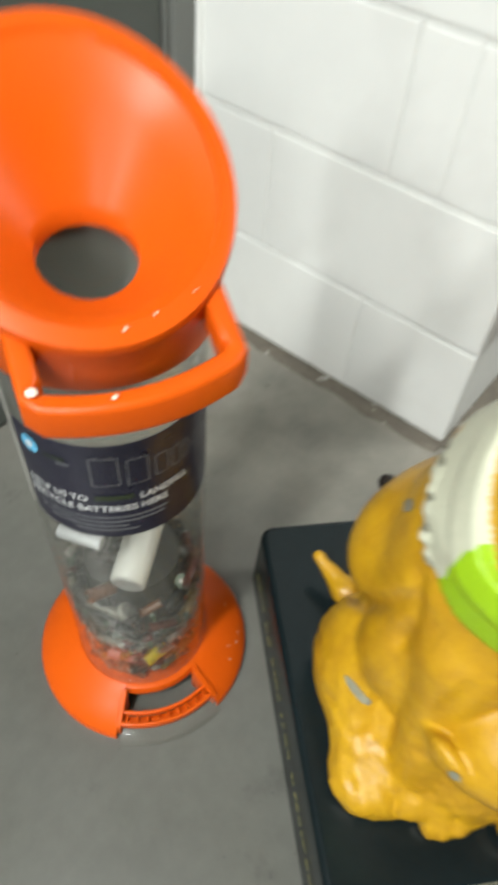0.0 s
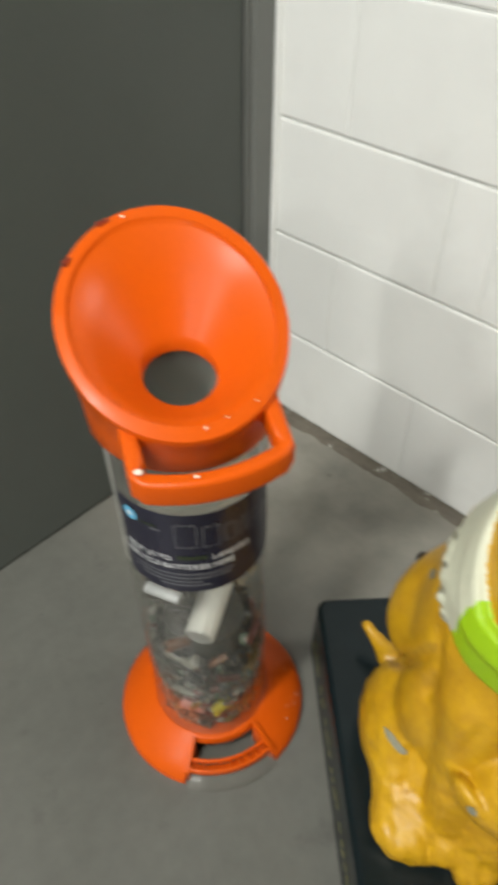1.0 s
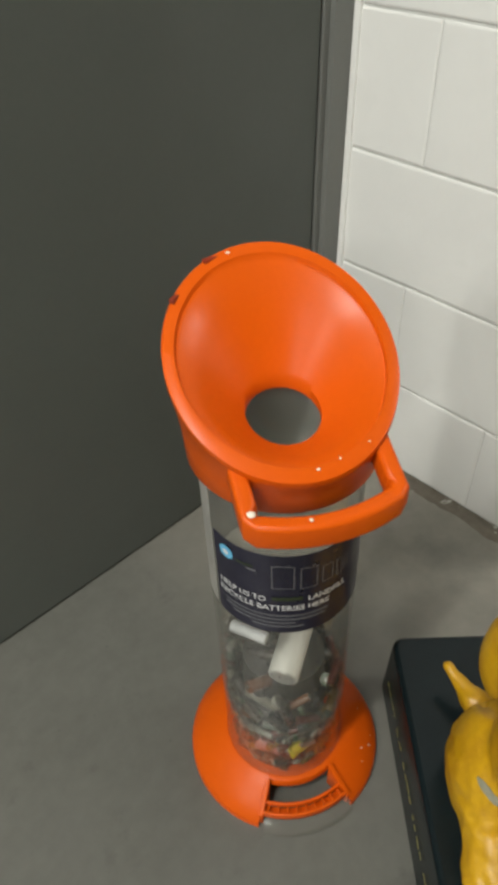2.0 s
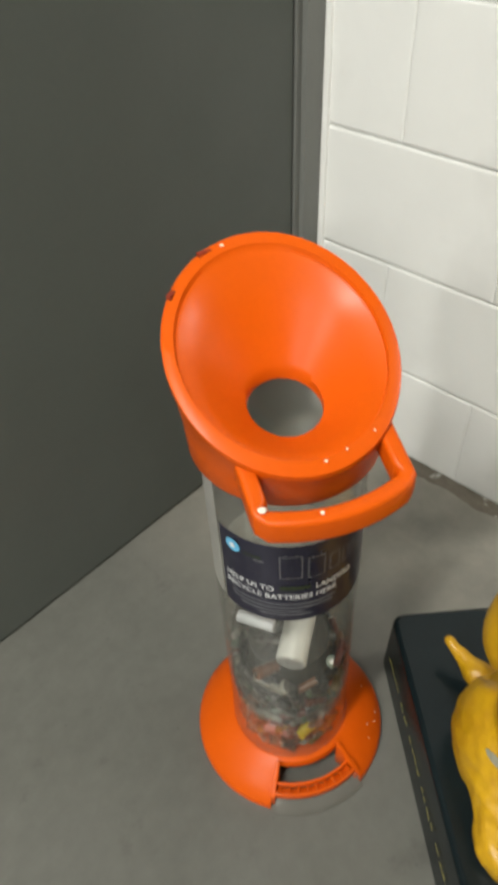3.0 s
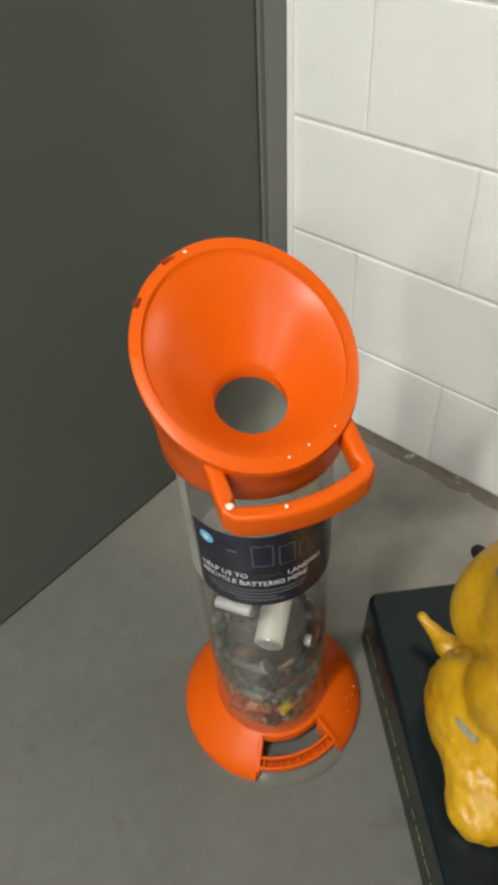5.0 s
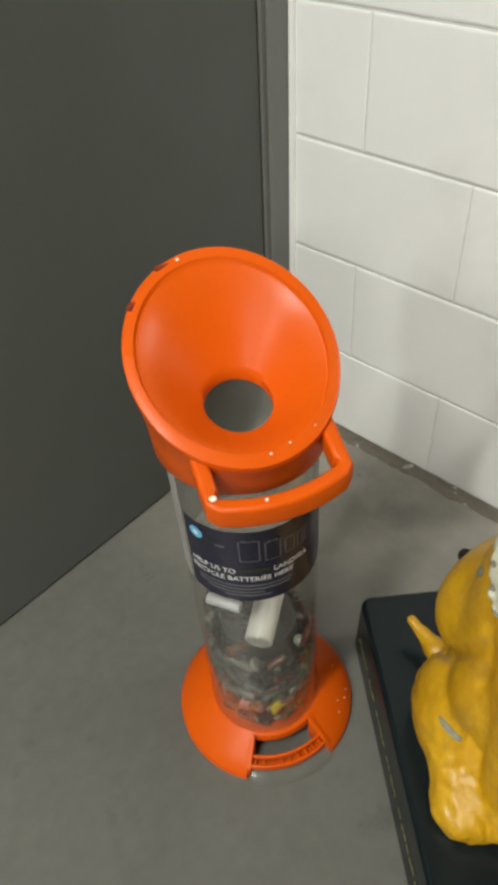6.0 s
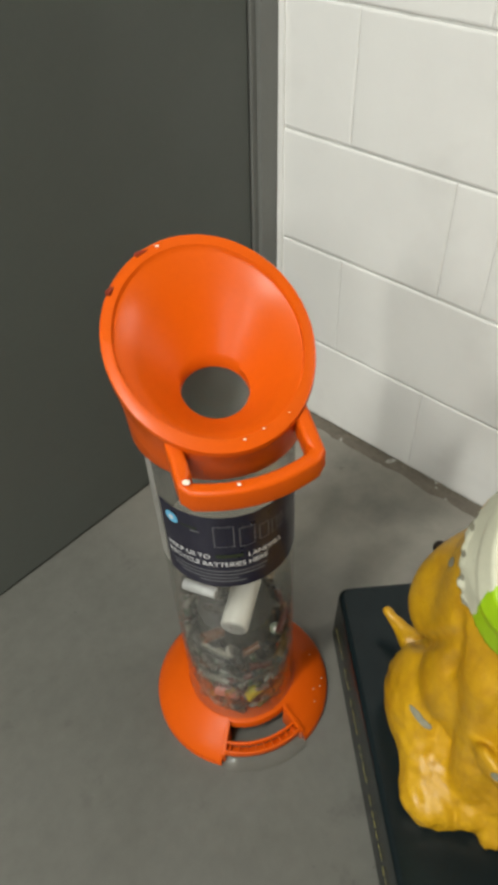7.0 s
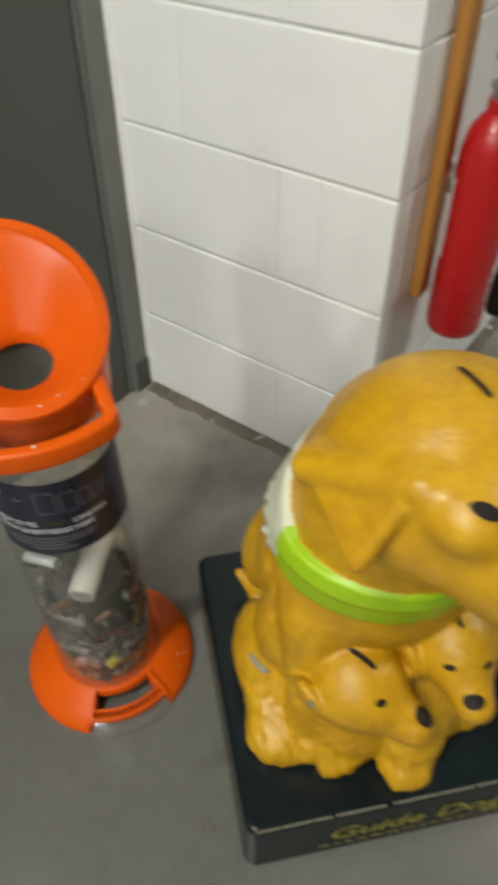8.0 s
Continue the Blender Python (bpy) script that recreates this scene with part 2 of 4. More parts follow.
def box(x0, y0, z0, x1, y1, z1, bevel=0.0, segs=2):
    bm = bmesh.new()
    bmesh.ops.create_cube(bm, size=1.0)
    bmesh.ops.scale(bm, vec=(abs(x1 - x0), abs(y1 - y0), abs(z1 - z0)), verts=bm.verts)
    bmesh.ops.translate(bm, vec=((x0 + x1) / 2, (y0 + y1) / 2, (z0 + z1) / 2), verts=bm.verts)
    if bevel:
        bmesh.ops.bevel(bm, geom=bm.edges[:], offset=bevel, segments=segs, profile=0.5, affect="EDGES")
    return bm


def lathe(profile, steps=64, a0=0.0, a1=360.0, closed=True):
    """Turns a closed outline of (r, z) about the z axis, from a0 to a1 degrees."""
    bm = bmesh.new()
    full = abs(a1 - a0) >= 359.9
    n = steps if full else steps + 1
    rings = []
    for i in range(n):
        a = radians(a0 + (a1 - a0) * i / steps)
        rings.append([bm.verts.new((r * math.cos(a), r * math.sin(a), z)) for r, z in profile])
    m = len(profile)
    for i in range(steps):
        p, q = rings[i], rings[(i + 1) % n]
        for j in range(m if closed else m - 1):
            k = (j + 1) % m
            bm.faces.new((p[j], q[j], q[k], p[k]))
    if not full and closed:
        bm.faces.new(rings[0])
        bm.faces.new(rings[-1])
    return bm


def sweep(points, section):
    """Sweeps a closed section of (out, up) along a list of points with their outward directions."""
    bm = bmesh.new()
    rings = []
    for p, out in points:
        p, out = Vector(p), Vector(out).normalized()
        rings.append([bm.verts.new(p + out * a + Vector((0, 0, b))) for a, b in section])
    m = len(section)
    for p, q in zip(rings, rings[1:]):
        for j in range(m):
            bm.faces.new((p[j], q[j], q[(j + 1) % m], p[(j + 1) % m]))
    bm.faces.new(rings[0])
    bm.faces.new(rings[-1])
    return bm


def rounded(w, h, r, n=4):
    """A rounded rectangle, w by h, about the origin."""
    pts = []
    for cx, cy, a in ((w / 2 - r, h / 2 - r, 0), (-w / 2 + r, h / 2 - r, 90), (-w / 2 + r, -h / 2 + r, 180), (w / 2 - r, -h / 2 + r, 270)):
        for i in range(n + 1):
            b = radians(a + 90 * i / n)
            pts.append((cx + r * math.cos(b), cy + r * math.sin(b)))
    return pts


# ---- room ----
DOOR_Y = -0.038
WALL_END = -0.6
ROOM = (-5.5, -5.5, 2.6)  # west, south, east

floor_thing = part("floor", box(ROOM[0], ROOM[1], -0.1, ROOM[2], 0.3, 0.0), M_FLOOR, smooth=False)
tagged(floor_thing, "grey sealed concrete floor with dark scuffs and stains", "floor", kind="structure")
ceiling = part("ceiling", box(ROOM[0], ROOM[1], CEILING, ROOM[2], 0.3, CEILING + 0.1), M_CEIL, smooth=False)
tagged(ceiling, "plain grey-white painted ceiling", "ceiling", kind="structure")
for name, b in (("wall_south", (ROOM[0], ROOM[1] - 0.1, 0, ROOM[2], ROOM[1], CEILING)),
                ("wall_west", (ROOM[0] - 0.1, ROOM[1], 0, ROOM[0], 0.3, CEILING)),
                ("wall_far_east", (ROOM[2], ROOM[1], 0, ROOM[2] + 0.1, 0.3, CEILING))):
    tagged(part(name, box(*b), M_PLAIN, smooth=False), "plain grey painted wall", "wall", kind="structure")
DOOR_L, DOOR_R = -1.32, -0.060
tagged(part("wall_north", box(ROOM[0], 0.0, 0, DOOR_L - 0.06, 0.2, CEILING), M_PLAIN, smooth=False), "plain painted wall beside the grey door", "wall", kind="structure")
lintel = part("wall_north_lintel", box(DOOR_L - 0.06, 0.0, 2.16, 0.0, 0.2, CEILING), M_PLAIN, smooth=False)
tagged(lintel, "plain painted wall above the grey door", "wall", kind="structure")

# grey steel door with its frame
door = empty("door_1", pose(0, 0, 0))
tagged(door, "closed dark grey flush steel door in a grey frame", "door", kind="structure")
part("door_leaf", box(DOOR_L, DOOR_Y, 0.006, DOOR_R, 0.005, 2.1, 0.002), M_DOOR, door, smooth=False)


def jamb(x0, x1, side):
    """A pressed-steel jamb with a stepped rebate towards the leaf."""
    s = [(x0, -0.048), (x1, -0.048), (x1, 0.15), (x0, 0.15)]
    if side > 0:
        s = [(x0 + 0.004, -0.041), (x0 + 0.016, -0.041), (x0 + 0.016, -0.0505), (x1, -0.0505), (x1, 0.15), (x0 + 0.004, 0.15)]
    bm = bmesh.new()
    lo = [bm.verts.new((x, y, 0)) for x, y in s]
    hi = [bm.verts.new((x, y, 2.16)) for x, y in s]
    bm.faces.new(lo)
    bm.faces.new(hi)
    for i in range(len(s)):
        j = (i + 1) % len(s)
        bm.faces.new((lo[i], lo[j], hi[j], hi[i]))
    return bm


part("jamb", jamb(DOOR_R, -0.002, 1), M_FRAME, door, smooth=False)
part("jamb", jamb(DOOR_L - 0.06, DOOR_L - 0.004, 0), M_FRAME, door, smooth=False)
part("head_frame", box(DOOR_L - 0.003, -0.058, 2.104, DOOR_R + 0.003, 0.15, 2.16, 0.002), M_FRAME, door)
part("jamb_foot", box(-0.043, -0.0530, 0.0, -0.001, -0.0510, 0.078, 0.0006, 1), M_FOOT, door, "dark scuffed foot of the frame", smooth=False)
part("caulk_bead", box(-0.0045, -0.063, 0.078, 0.004, -0.0510, 2.16, 0.0015, 2), M_BLOCK, door, "white painted caulk beside the frame", smooth=False)
part("threshold_seal", box(DOOR_L, DOOR_Y + 0.004, 0.0005, DOOR_R, 0.0, 0.0055), M_RUBBER, door, "black rubber door seal", smooth=False)

# ---- white concrete-block wall: backing here, blocks at the end of the file ----
wall_east = part("wall_east", box(0.0028, WALL_END + 0.0028, 0, 1.6, 0.3, CEILING), M_MORTAR, smooth=False)
tagged(wall_east, "white painted concrete-block wall with an outer corner", "wall", kind="structure")


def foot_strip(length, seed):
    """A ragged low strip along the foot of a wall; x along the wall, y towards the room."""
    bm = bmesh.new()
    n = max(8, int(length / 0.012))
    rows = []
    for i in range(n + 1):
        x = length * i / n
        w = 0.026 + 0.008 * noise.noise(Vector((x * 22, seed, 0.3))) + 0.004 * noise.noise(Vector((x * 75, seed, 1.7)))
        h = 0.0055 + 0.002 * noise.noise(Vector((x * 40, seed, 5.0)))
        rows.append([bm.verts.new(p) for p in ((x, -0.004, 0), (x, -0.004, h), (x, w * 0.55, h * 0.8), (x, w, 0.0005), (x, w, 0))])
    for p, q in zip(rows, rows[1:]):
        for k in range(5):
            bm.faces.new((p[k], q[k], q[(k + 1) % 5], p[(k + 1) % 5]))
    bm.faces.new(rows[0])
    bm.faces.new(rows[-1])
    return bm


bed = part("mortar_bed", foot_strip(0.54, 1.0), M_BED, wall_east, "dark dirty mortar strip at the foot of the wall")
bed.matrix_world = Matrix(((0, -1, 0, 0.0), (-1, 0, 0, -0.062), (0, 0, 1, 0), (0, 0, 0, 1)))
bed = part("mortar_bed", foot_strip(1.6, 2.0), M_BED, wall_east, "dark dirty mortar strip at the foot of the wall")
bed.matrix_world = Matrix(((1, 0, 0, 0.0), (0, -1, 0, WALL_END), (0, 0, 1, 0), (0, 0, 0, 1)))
tagged(part("wall_recess", box(1.6, WALL_END - 0.5, 0, 1.7, 0.3, CEILING), M_PLAIN, smooth=False), "plain painted wall closing the recess", "wall", kind="structure")

# dried paint on the floor by the door frame
splash = bmesh.new()
ring = []
for i in range(28):
    a = 2 * math.pi * i / 28
    r = 1 + 0.45 * noise.noise(Vector((math.cos(a) * 2.3, math.sin(a) * 2.3, 4.0)))
    ring.append(splash.verts.new((-0.045 + 0.045 * r * math.cos(a), -0.085 + 0.016 * r * math.sin(a), 0.0012)))
splash.faces.new(ring)
low = bmesh.ops.extrude_face_region(splash, geom=splash.faces[:])
for v in low["geom"]:
    if isinstance(v, bmesh.types.BMVert):
        v.co.z = 0.0
tagged(part("paint_splash", splash, paint("dusty_paint", (0.34, 0.335, 0.30), 0.8, 0.3, 40, 150, 0.3), smooth=False), "pale dried paint and dust on the concrete floor", "paint splash")

# ---- ceiling lamps ----
M_TUBE = glow("lamp_glow", (1.0, 0.97, 0.9), 5.0)


def ceiling_light(x, y):
    lamp = empty("ceiling_light", pose(x, y, CEILING))
    tagged(lamp, "long white fluorescent batten lamp on the ceiling", "ceiling light", "ceiling lamps")
    part("housing", box(-0.62, -0.09, -0.05, 0.62, 0.09, 0.0, 0.006), M_CEIL, lamp)
    part("diffuser", box(-0.6, -0.075, -0.075, 0.6, 0.075, -0.052, 0.008), M_TUBE, lamp, "glowing white diffuser")
    data = bpy.data.lights.new("lamp_light", "AREA")
    data.shape, data.size, data.size_y = "RECTANGLE", 1.2, 0.15
    data.energy, data.color = LAMP_POWER, (0.99, 0.995, 0.925)
    ob = new("lamp_light", data)
    ob.matrix_world = pose(x, y, CEILING - 0.08)
    return lamp


for lx, ly in LAMPS:
    ceiling_light(lx, ly)

# ---- battery bin ----
BIN = (-0.565, -0.4645)
FRONT = -120.0  # azimuth of the bin's front
bin_thing = empty("battery_bin", pose(*BIN, 0, 0, 0, FRONT))  # local +x is the front
tagged(bin_thing, "clear plastic battery recycling tube with orange funnel top and orange base", "recycling bin")
LEAN_M = Matrix(((1, 0, 0.0159, 0), (0, 1, -0.0237, 0), (0, 0, 1, 0), (0, 0, 0, 1)))
TUBE_R = 0.0785


def bin_part(name, bm, material, parent=bin_thing, label="", lean=True, smooth=True):
    if lean:
        bmesh.ops.transform(bm, matrix=LEAN_M, verts=bm.verts)
    return part(name, bm, material, parent, label, smooth)


# base: flange broken at the front, a collar round the tube, a grip with a grating
flange_outline = [(0.0812, 0.0425), (0.100, 0.033), (0.118, 0.020), (0.1285, 0.010), (0.1285, 0.0), (0.1325, 0.0), (0.1325, 0.009), (0.130, 0.0135), (0.119, 0.0245), (0.101, 0.038), (0.0835, 0.0470), (0.0812, 0.0476)]
base = bin_part("base", lathe(flange_outline, 72, 27, 329), M_ORANGE, label="flared orange plastic foot, broken open at the front", lean=False)
bin_part("collar", lathe([(0.0797, 0.031), (0.0865, 0.031), (0.0872, 0.042), (0.0855, 0.0455), (0.0820, 0.0468), (0.0797, 0.0468)], 72), M_ORANGE, base, lean=False)
bin_part("base_floor", lathe([(0.0, 0.038), (0.0794, 0.038), (0.0794, 0.0455), (0.0, 0.0455)], 48), M_ORANGE, base, lean=False)


def base_arc(r, a0, a1, z, section, n=20):
    pts = []
    for i in range(n + 1):
        a = radians(a0 + (a1 - a0) * i / n)
        pts.append(((r * math.cos(a), r * math.sin(a), z), (math.cos(a), math.sin(a), 0)))
    return sweep(pts, section)


grip = bin_part("grip", base_arc(0.1215, -29, 26, 0.022, rounded(0.004, 0.013, 0.0015, 2)), M_ORANGE, base, lean=False)
bin_part("grip_rail", base_arc(0.1085, -29, 27, 0.026, rounded(0.004, 0.009, 0.0015, 2)), M_ORANGE, grip, lean=False)
bin_part("grip_plate", base_arc(0.115, -28.5, 25.5, 0.0165, rounded(0.0115, 0.002, 0.0008, 2)), M_ORANGE, grip, lean=False)
for i in range(9):
    a = -26 + 6.2 * i
    rib = box(0.110, -0.0009, 0.018, 0.1205, 0.0009, 0.027, 0.0004, 1)
    bmesh.ops.rotate(rib, cent=(0, 0, 0), matrix=Matrix.Rotation(radians(a), 3, "Z"), verts=rib.verts)
    bin_part("rib", rib, M_ORANGE, grip, lean=False)
for a, l in ((-30.5, 0), (27.5, 1)):
    cheek = box(0.0885, -0.0035, 0.0, 0.1265, 0.0035, 0.05, 0.0012, 2)
    for v in cheek.verts:
        if v.co.z > 0.02:
            v.co.z -= (v.co.x - 0.0885) * 0.72
    bmesh.ops.rotate(cheek, cent=(0, 0, 0), matrix=Matrix.Rotation(radians(a), 3, "Z"), verts=cheek.verts)
    bin_part("cheek", cheek, M_ORANGE, base, lean=False)

skirt = bin_part("skirt", lathe([(0.1245, 0.0165), (0.1300, 0.0135), (0.1365, 0.0030), (0.1365, 0.0), (0.1395, 0.0), (0.1395, 0.0040), (0.1320, 0.0160), (0.1245, 0.0190)], 20, -28, 26), M_CLEAR, base, "clear plastic skirt in front of the grip", lean=False)

# clear tube
tube = bin_part("tube", lathe([(TUBE_R - 0.003, 0.046), (TUBE_R, 0.046), (TUBE_R, 0.598), (TUBE_R - 0.003, 0.598)], 96), M_CLEAR, label="clear acrylic tube")

bin_part("backing_film", lathe([(TUBE_R + 0.0004, 0.395), (TUBE_R + 0.0007, 0.395), (TUBE_R + 0.0007, 0.592), (TUBE_R + 0.0004, 0.592)], 60, 72, 286), M_FROST, tube, "frosted grey film round the back")

# orange cap: slanted collar, funnel and handle
CAP_R, RIM_Z, RIM_K, CAP_LOW = 0.0975, 0.681, 0.0534, 0.581


def rim_z(a):
    """Height of the slanted rim at angle a, in radians, from the front."""
    return RIM_Z - RIM_K * math.cos(a)


def cap_shell():
    bm = bmesh.new()
    n, rings = 96, []
    for i in range(n):
        a = 2 * math.pi * i / n
        top = rim_z(a)
        cs, sn = math.cos(a), math.sin(a)
        hx, hr, hz = 0.0035, 0.0336, 0.6235
        hole = Vector((hx + hr * cs, hr * sn, hz - 0.30 * hr * cs))
        rim_in = Vector((0.0835 * cs, 0.0835 * sn, RIM_Z - RIM_K * 0.0835 / CAP_R * cs - 0.0046))
        ring = [
            (0.0815, CAP_LOW), (0.0860, CAP_LOW), (0.0875, CAP_LOW + 0.003),
            (0.0895, (CAP_LOW + top) / 2 - 0.01), (CAP_R - 0.002, top - 0.010), (CAP_R, top - 0.006), (CAP_R, top - 0.001),
            (CAP_R - 0.002, top + 0.0005), (0.0872, RIM_Z - RIM_K * 0.0872 / CAP_R * cs + 0.0005), (0.0860, RIM_Z - RIM_K * 0.0860 / CAP_R * cs - 0.0038)]
        vs = [bm.verts.new((r * cs, r * sn, z)) for r, z in ring]
        vs.append(bm.verts.new(rim_in))
        for k in (0.35, 0.7, 0.93):
            vs.append(bm.verts.new(rim_in.lerp(hole, k)))
        vs.append(bm.verts.new(hole))
        vs.append(bm.verts.new(hole + Vector((0, 0, -0.010))))
        vs.append(bm.verts.new(hole + Vector((0.002 * cs, 0.002 * sn, -0.010))))
        vs.append(bm.verts.new((0.0815 * cs, 0.0815 * sn, max(CAP_LOW + 0.012, min(top - 0.03, 0.62)))))
        rings.append(vs)
    m = len(rings[0])
    for i in range(n):
        p, q = rings[i], rings[(i + 1) % n]
        for j in range(m):
            k = (j + 1) % m
            bm.faces.new((p[j], q[j], q[k], p[k]))
    return bm


cap = bin_part("cap", cap_shell(), M_ORANGE, label="glossy orange slanted funnel cap")
SIDE, SIDE_Y = 0.0605, 0.003
grip_path = []
for i in range(5):
    grip_path.append(((0.062 + 0.041 * i / 4, SIDE_Y - SIDE, 0.6230 - 0.0140 * i / 4), (0, -1, 0)))
grip_path.append(((0.1090, SIDE_Y - SIDE - 0.001, 0.6065), (0.6, -0.8, 0)))
for i in range(19):
    u = -0.92 + 1.84 * i / 18
    grip_path.append(((0.127 - 0.015 * u * u, SIDE_Y + (SIDE + 0.001) * u, 0.604 + 0.002 * u), (1, 0.42 * u, 0)))
grip_path.append(((0.1090, SIDE_Y + SIDE + 0.001, 0.6085), (0.6, 0.8, 0)))
for i in range(5):
    grip_path.append(((0.103 - 0.045 * i / 4, SIDE_Y + SIDE, 0.6105 + 0.0140 * i / 4), (0, 1, 0)))
handle = bin_part("handle", sweep(grip_path, rounded(0.0150, 0.026, 0.0045, 4)), M_ORANGE, cap, "glossy orange carrying handle")
# Solid blocks; the rim slots' inner shade is put into their dark orange.
for a in (-129, -157):
    clip = box(CAP_R - 0.0050, -0.0085, 0, CAP_R - 0.0002, 0.0085, 0.0064, 0.001)
    bmesh.ops.rotate(clip, cent=(0, 0, 0), matrix=Matrix.Rotation(radians(a), 3, "Z"), verts=clip.verts)
    bmesh.ops.translate(clip, vec=(0, 0, rim_z(radians(a)) - 0.006), verts=clip.verts)
    bin_part("rim_slot", clip, M_SLOT_SHADE, cap, "slot in the rim, its shade painted dark orange")

def chip_on(parent, x, y, z, r):
    """A small worn white spot."""
    bm = bmesh.new()
    bmesh.ops.create_icosphere(bm, subdivisions=2, radius=r)
    for v in bm.verts:
        v.co.z *= 0.35
        v.co += noise.noise_vector(v.co * 600 + Vector((x, y, z)) * 90) * r * 0.35
    bmesh.ops.translate(bm, vec=(x, y, z), verts=bm.verts)
    bin_part("worn_spot", bm, M_SPOT, parent, "white worn spot")


chip_on(handle, 0.1105, -0.0565, 0.6190, 0.0036)
chip_on(handle, 0.1262, -0.014, 0.6178, 0.0017)
for a, r, w in ((2, 0.0900, 0.0014), (15, 0.0880, 0.0010), (33, 0.0915, 0.0010), (-166, 0.0931, 0.0020)):
    a = radians(a)
    chip_on(cap, r * math.cos(a), r * math.sin(a), RIM_Z - RIM_K * r / CAP_R * math.cos(a) + 0.0008, w)
for a, r, z in ((58, 0.112, 0.0302), (63, 0.121, 0.0233), (70, 0.123, 0.0215), (50, 0.118, 0.0262), (88, 0.110, 0.0315)):
    a = radians(a)
    bm = bmesh.new()
    bmesh.ops.create_icosphere(bm, subdivisions=1, radius=0.0009)
    bmesh.ops.scale(bm, vec=(1.3, 1, 0.5), verts=bm.verts)
    bmesh.ops.translate(bm, vec=(r * math.cos(a), r * math.sin(a), z), verts=bm.verts)
    bin_part("worn_spot", bm, M_SPOT, base, "white worn spot", lean=False)

# label wrapped round the tube; angles in degrees from the front
LABEL_R, L0, L1, LZ0, LZ1 = TUBE_R + 0.0006, -71.0, 66.0, 0.393, 0.515
sticker = bin_part("label", lathe([(LABEL_R - 0.0004, LZ0), (LABEL_R, LZ0), (LABEL_R, LZ1), (LABEL_R - 0.0004, LZ1)], 60, L0, L1), M_NAVY, label="dark navy printed label wrapped round the tube")


def wrap(bm, a_mid, z_mid, lift=0.0006):
    """Bends a flat drawing (x across, y up, metres) round the tube."""
    for v in bm.verts:
        a = radians(a_mid) + v.co.x / LABEL_R
        r = LABEL_R + lift + v.co.z
        v.co = Vector((r * math.cos(a), r * math.sin(a), z_mid - 0.0055 + v.co.y))
    return bm


def lettering(body, height, width=None):
    """Flat letters as a bmesh, centred across, in the built-in font."""
    data = bpy.data.curves.new("lettering", "FONT")
    data.body, data.size, data.align_x, data.fill_mode = body, height / 0.69, "CENTER", "FRONT"
    data.resolution_u, data.offset = 3, height * 0.020
    tmp = bpy.data.objects.new("lettering", data)
    scene.collection.objects.link(tmp)
    me = bpy.data.meshes.new_from_object(tmp.evaluated_get(bpy.context.evaluated_depsgraph_get()))
    bpy.data.objects.remove(tmp)
    bm = bmesh.new()
    bm.from_mesh(me)
    bpy.data.meshes.remove(me)
    xs = [v.co.x for v in bm.verts]
    if width:
        k = width / (max(xs) - min(xs))
        mid = (max(xs) + min(xs)) / 2
        for v in bm.verts:
            v.co.x = (v.co.x - mid) * k
    return bm


def bar_strip(width, height, n=14):
    bm = bmesh.new()
    lo = [bm.verts.new((-width / 2 + width * i / n, -height / 2, 0)) for i in range(n + 1)]
    hi = [bm.verts.new((-width / 2 + width * i / n, height / 2, 0)) for i in range(n + 1)]
    for i in range(n):
        bm.faces.new((lo[i], lo[i + 1], hi[i + 1], hi[i]))
    return bm


def outline(w, h, t):
    bm = bmesh.new()
    for x, y, ww, hh in ((0, h / 2, w + t, t), (0, -h / 2, w + t, t), (-w / 2, 0, t, h), (w / 2, 0, t, h), (-w / 4, h / 2 + 2 * t, w / 6, t), (w / 4, h / 2 + 2 * t, w / 6, t)):
        b = bar_strip(ww, hh, 6)
        for v in b.verts:
            v.co += Vector((x, y, 0))
        me = bpy.data.meshes.new("tmp")
        b.to_mesh(me)
        b.free()
        bm.from_mesh(me)
        bpy.data.meshes.remove(me)
    return bm


def print_on(name, bm, a, z, material, lift=0.0006):
    return bin_part(name, wrap(bm, a, z - 0.004, lift), material, sticker, smooth=False)


print_on("lettering", lettering("HELP US TO", 0.0076, 0.052), -47, 0.4545, M_WHITE_INK)
print_on("printed_word", bar_strip(0.030, 0.006), -13, 0.4600, M_GREEN_INK)
print_on("lettering", lettering("LANDFILL", 0.0076, 0.043), 17.5, 0.4545, M_WHITE_INK)
print_on("lettering", lettering("RECYCLE BATTERIES HERE", 0.0076, 0.117), -24, 0.4415, M_WHITE_INK)
for z, w, a in ((0.4325, 0.110, -22), (0.4262, 0.106, -23), (0.4200, 0.066, -31), (0.4140, 0.052, -20)):
    print_on("printed_line", bar_strip(w, 0.0022), a, z, M_GREY_INK)
for a, w, h, z in ((-16, 0.0207, 0.033, 0.4935), (2, 0.0162, 0.030, 0.4905), (16, 0.0110, 0.023, 0.4890), (26, 0.007, 0.022, 0.4880), (33, 0.005, 0.020, 0.4875), (41, 0.005, 0.016, 0.4870)):
    print_on("battery_outline", outline(w, h, 0.0009), a, z, M_GREY_INK)
disc = bmesh.new()
bmesh.ops.create_circle(disc, cap_ends=True, segments=24, radius=0.0085)
print_on("round_mark", disc, -58, 0.507, M_BLUE_INK)
disc = bmesh.new()
bmesh.ops.create_circle(disc, cap_ends=True, segments=16, radius=0.0035)
print_on("round_mark", disc, -58, 0.507, M_WHITE_INK, 0.001)
print_on("printed_line", bar_strip(0.018, 0.003), -43, 0.504, M_GREEN_INK)
print_on("printed_line", bar_strip(0.010, 0.002), -38, 0.499, M_GREY_INK)

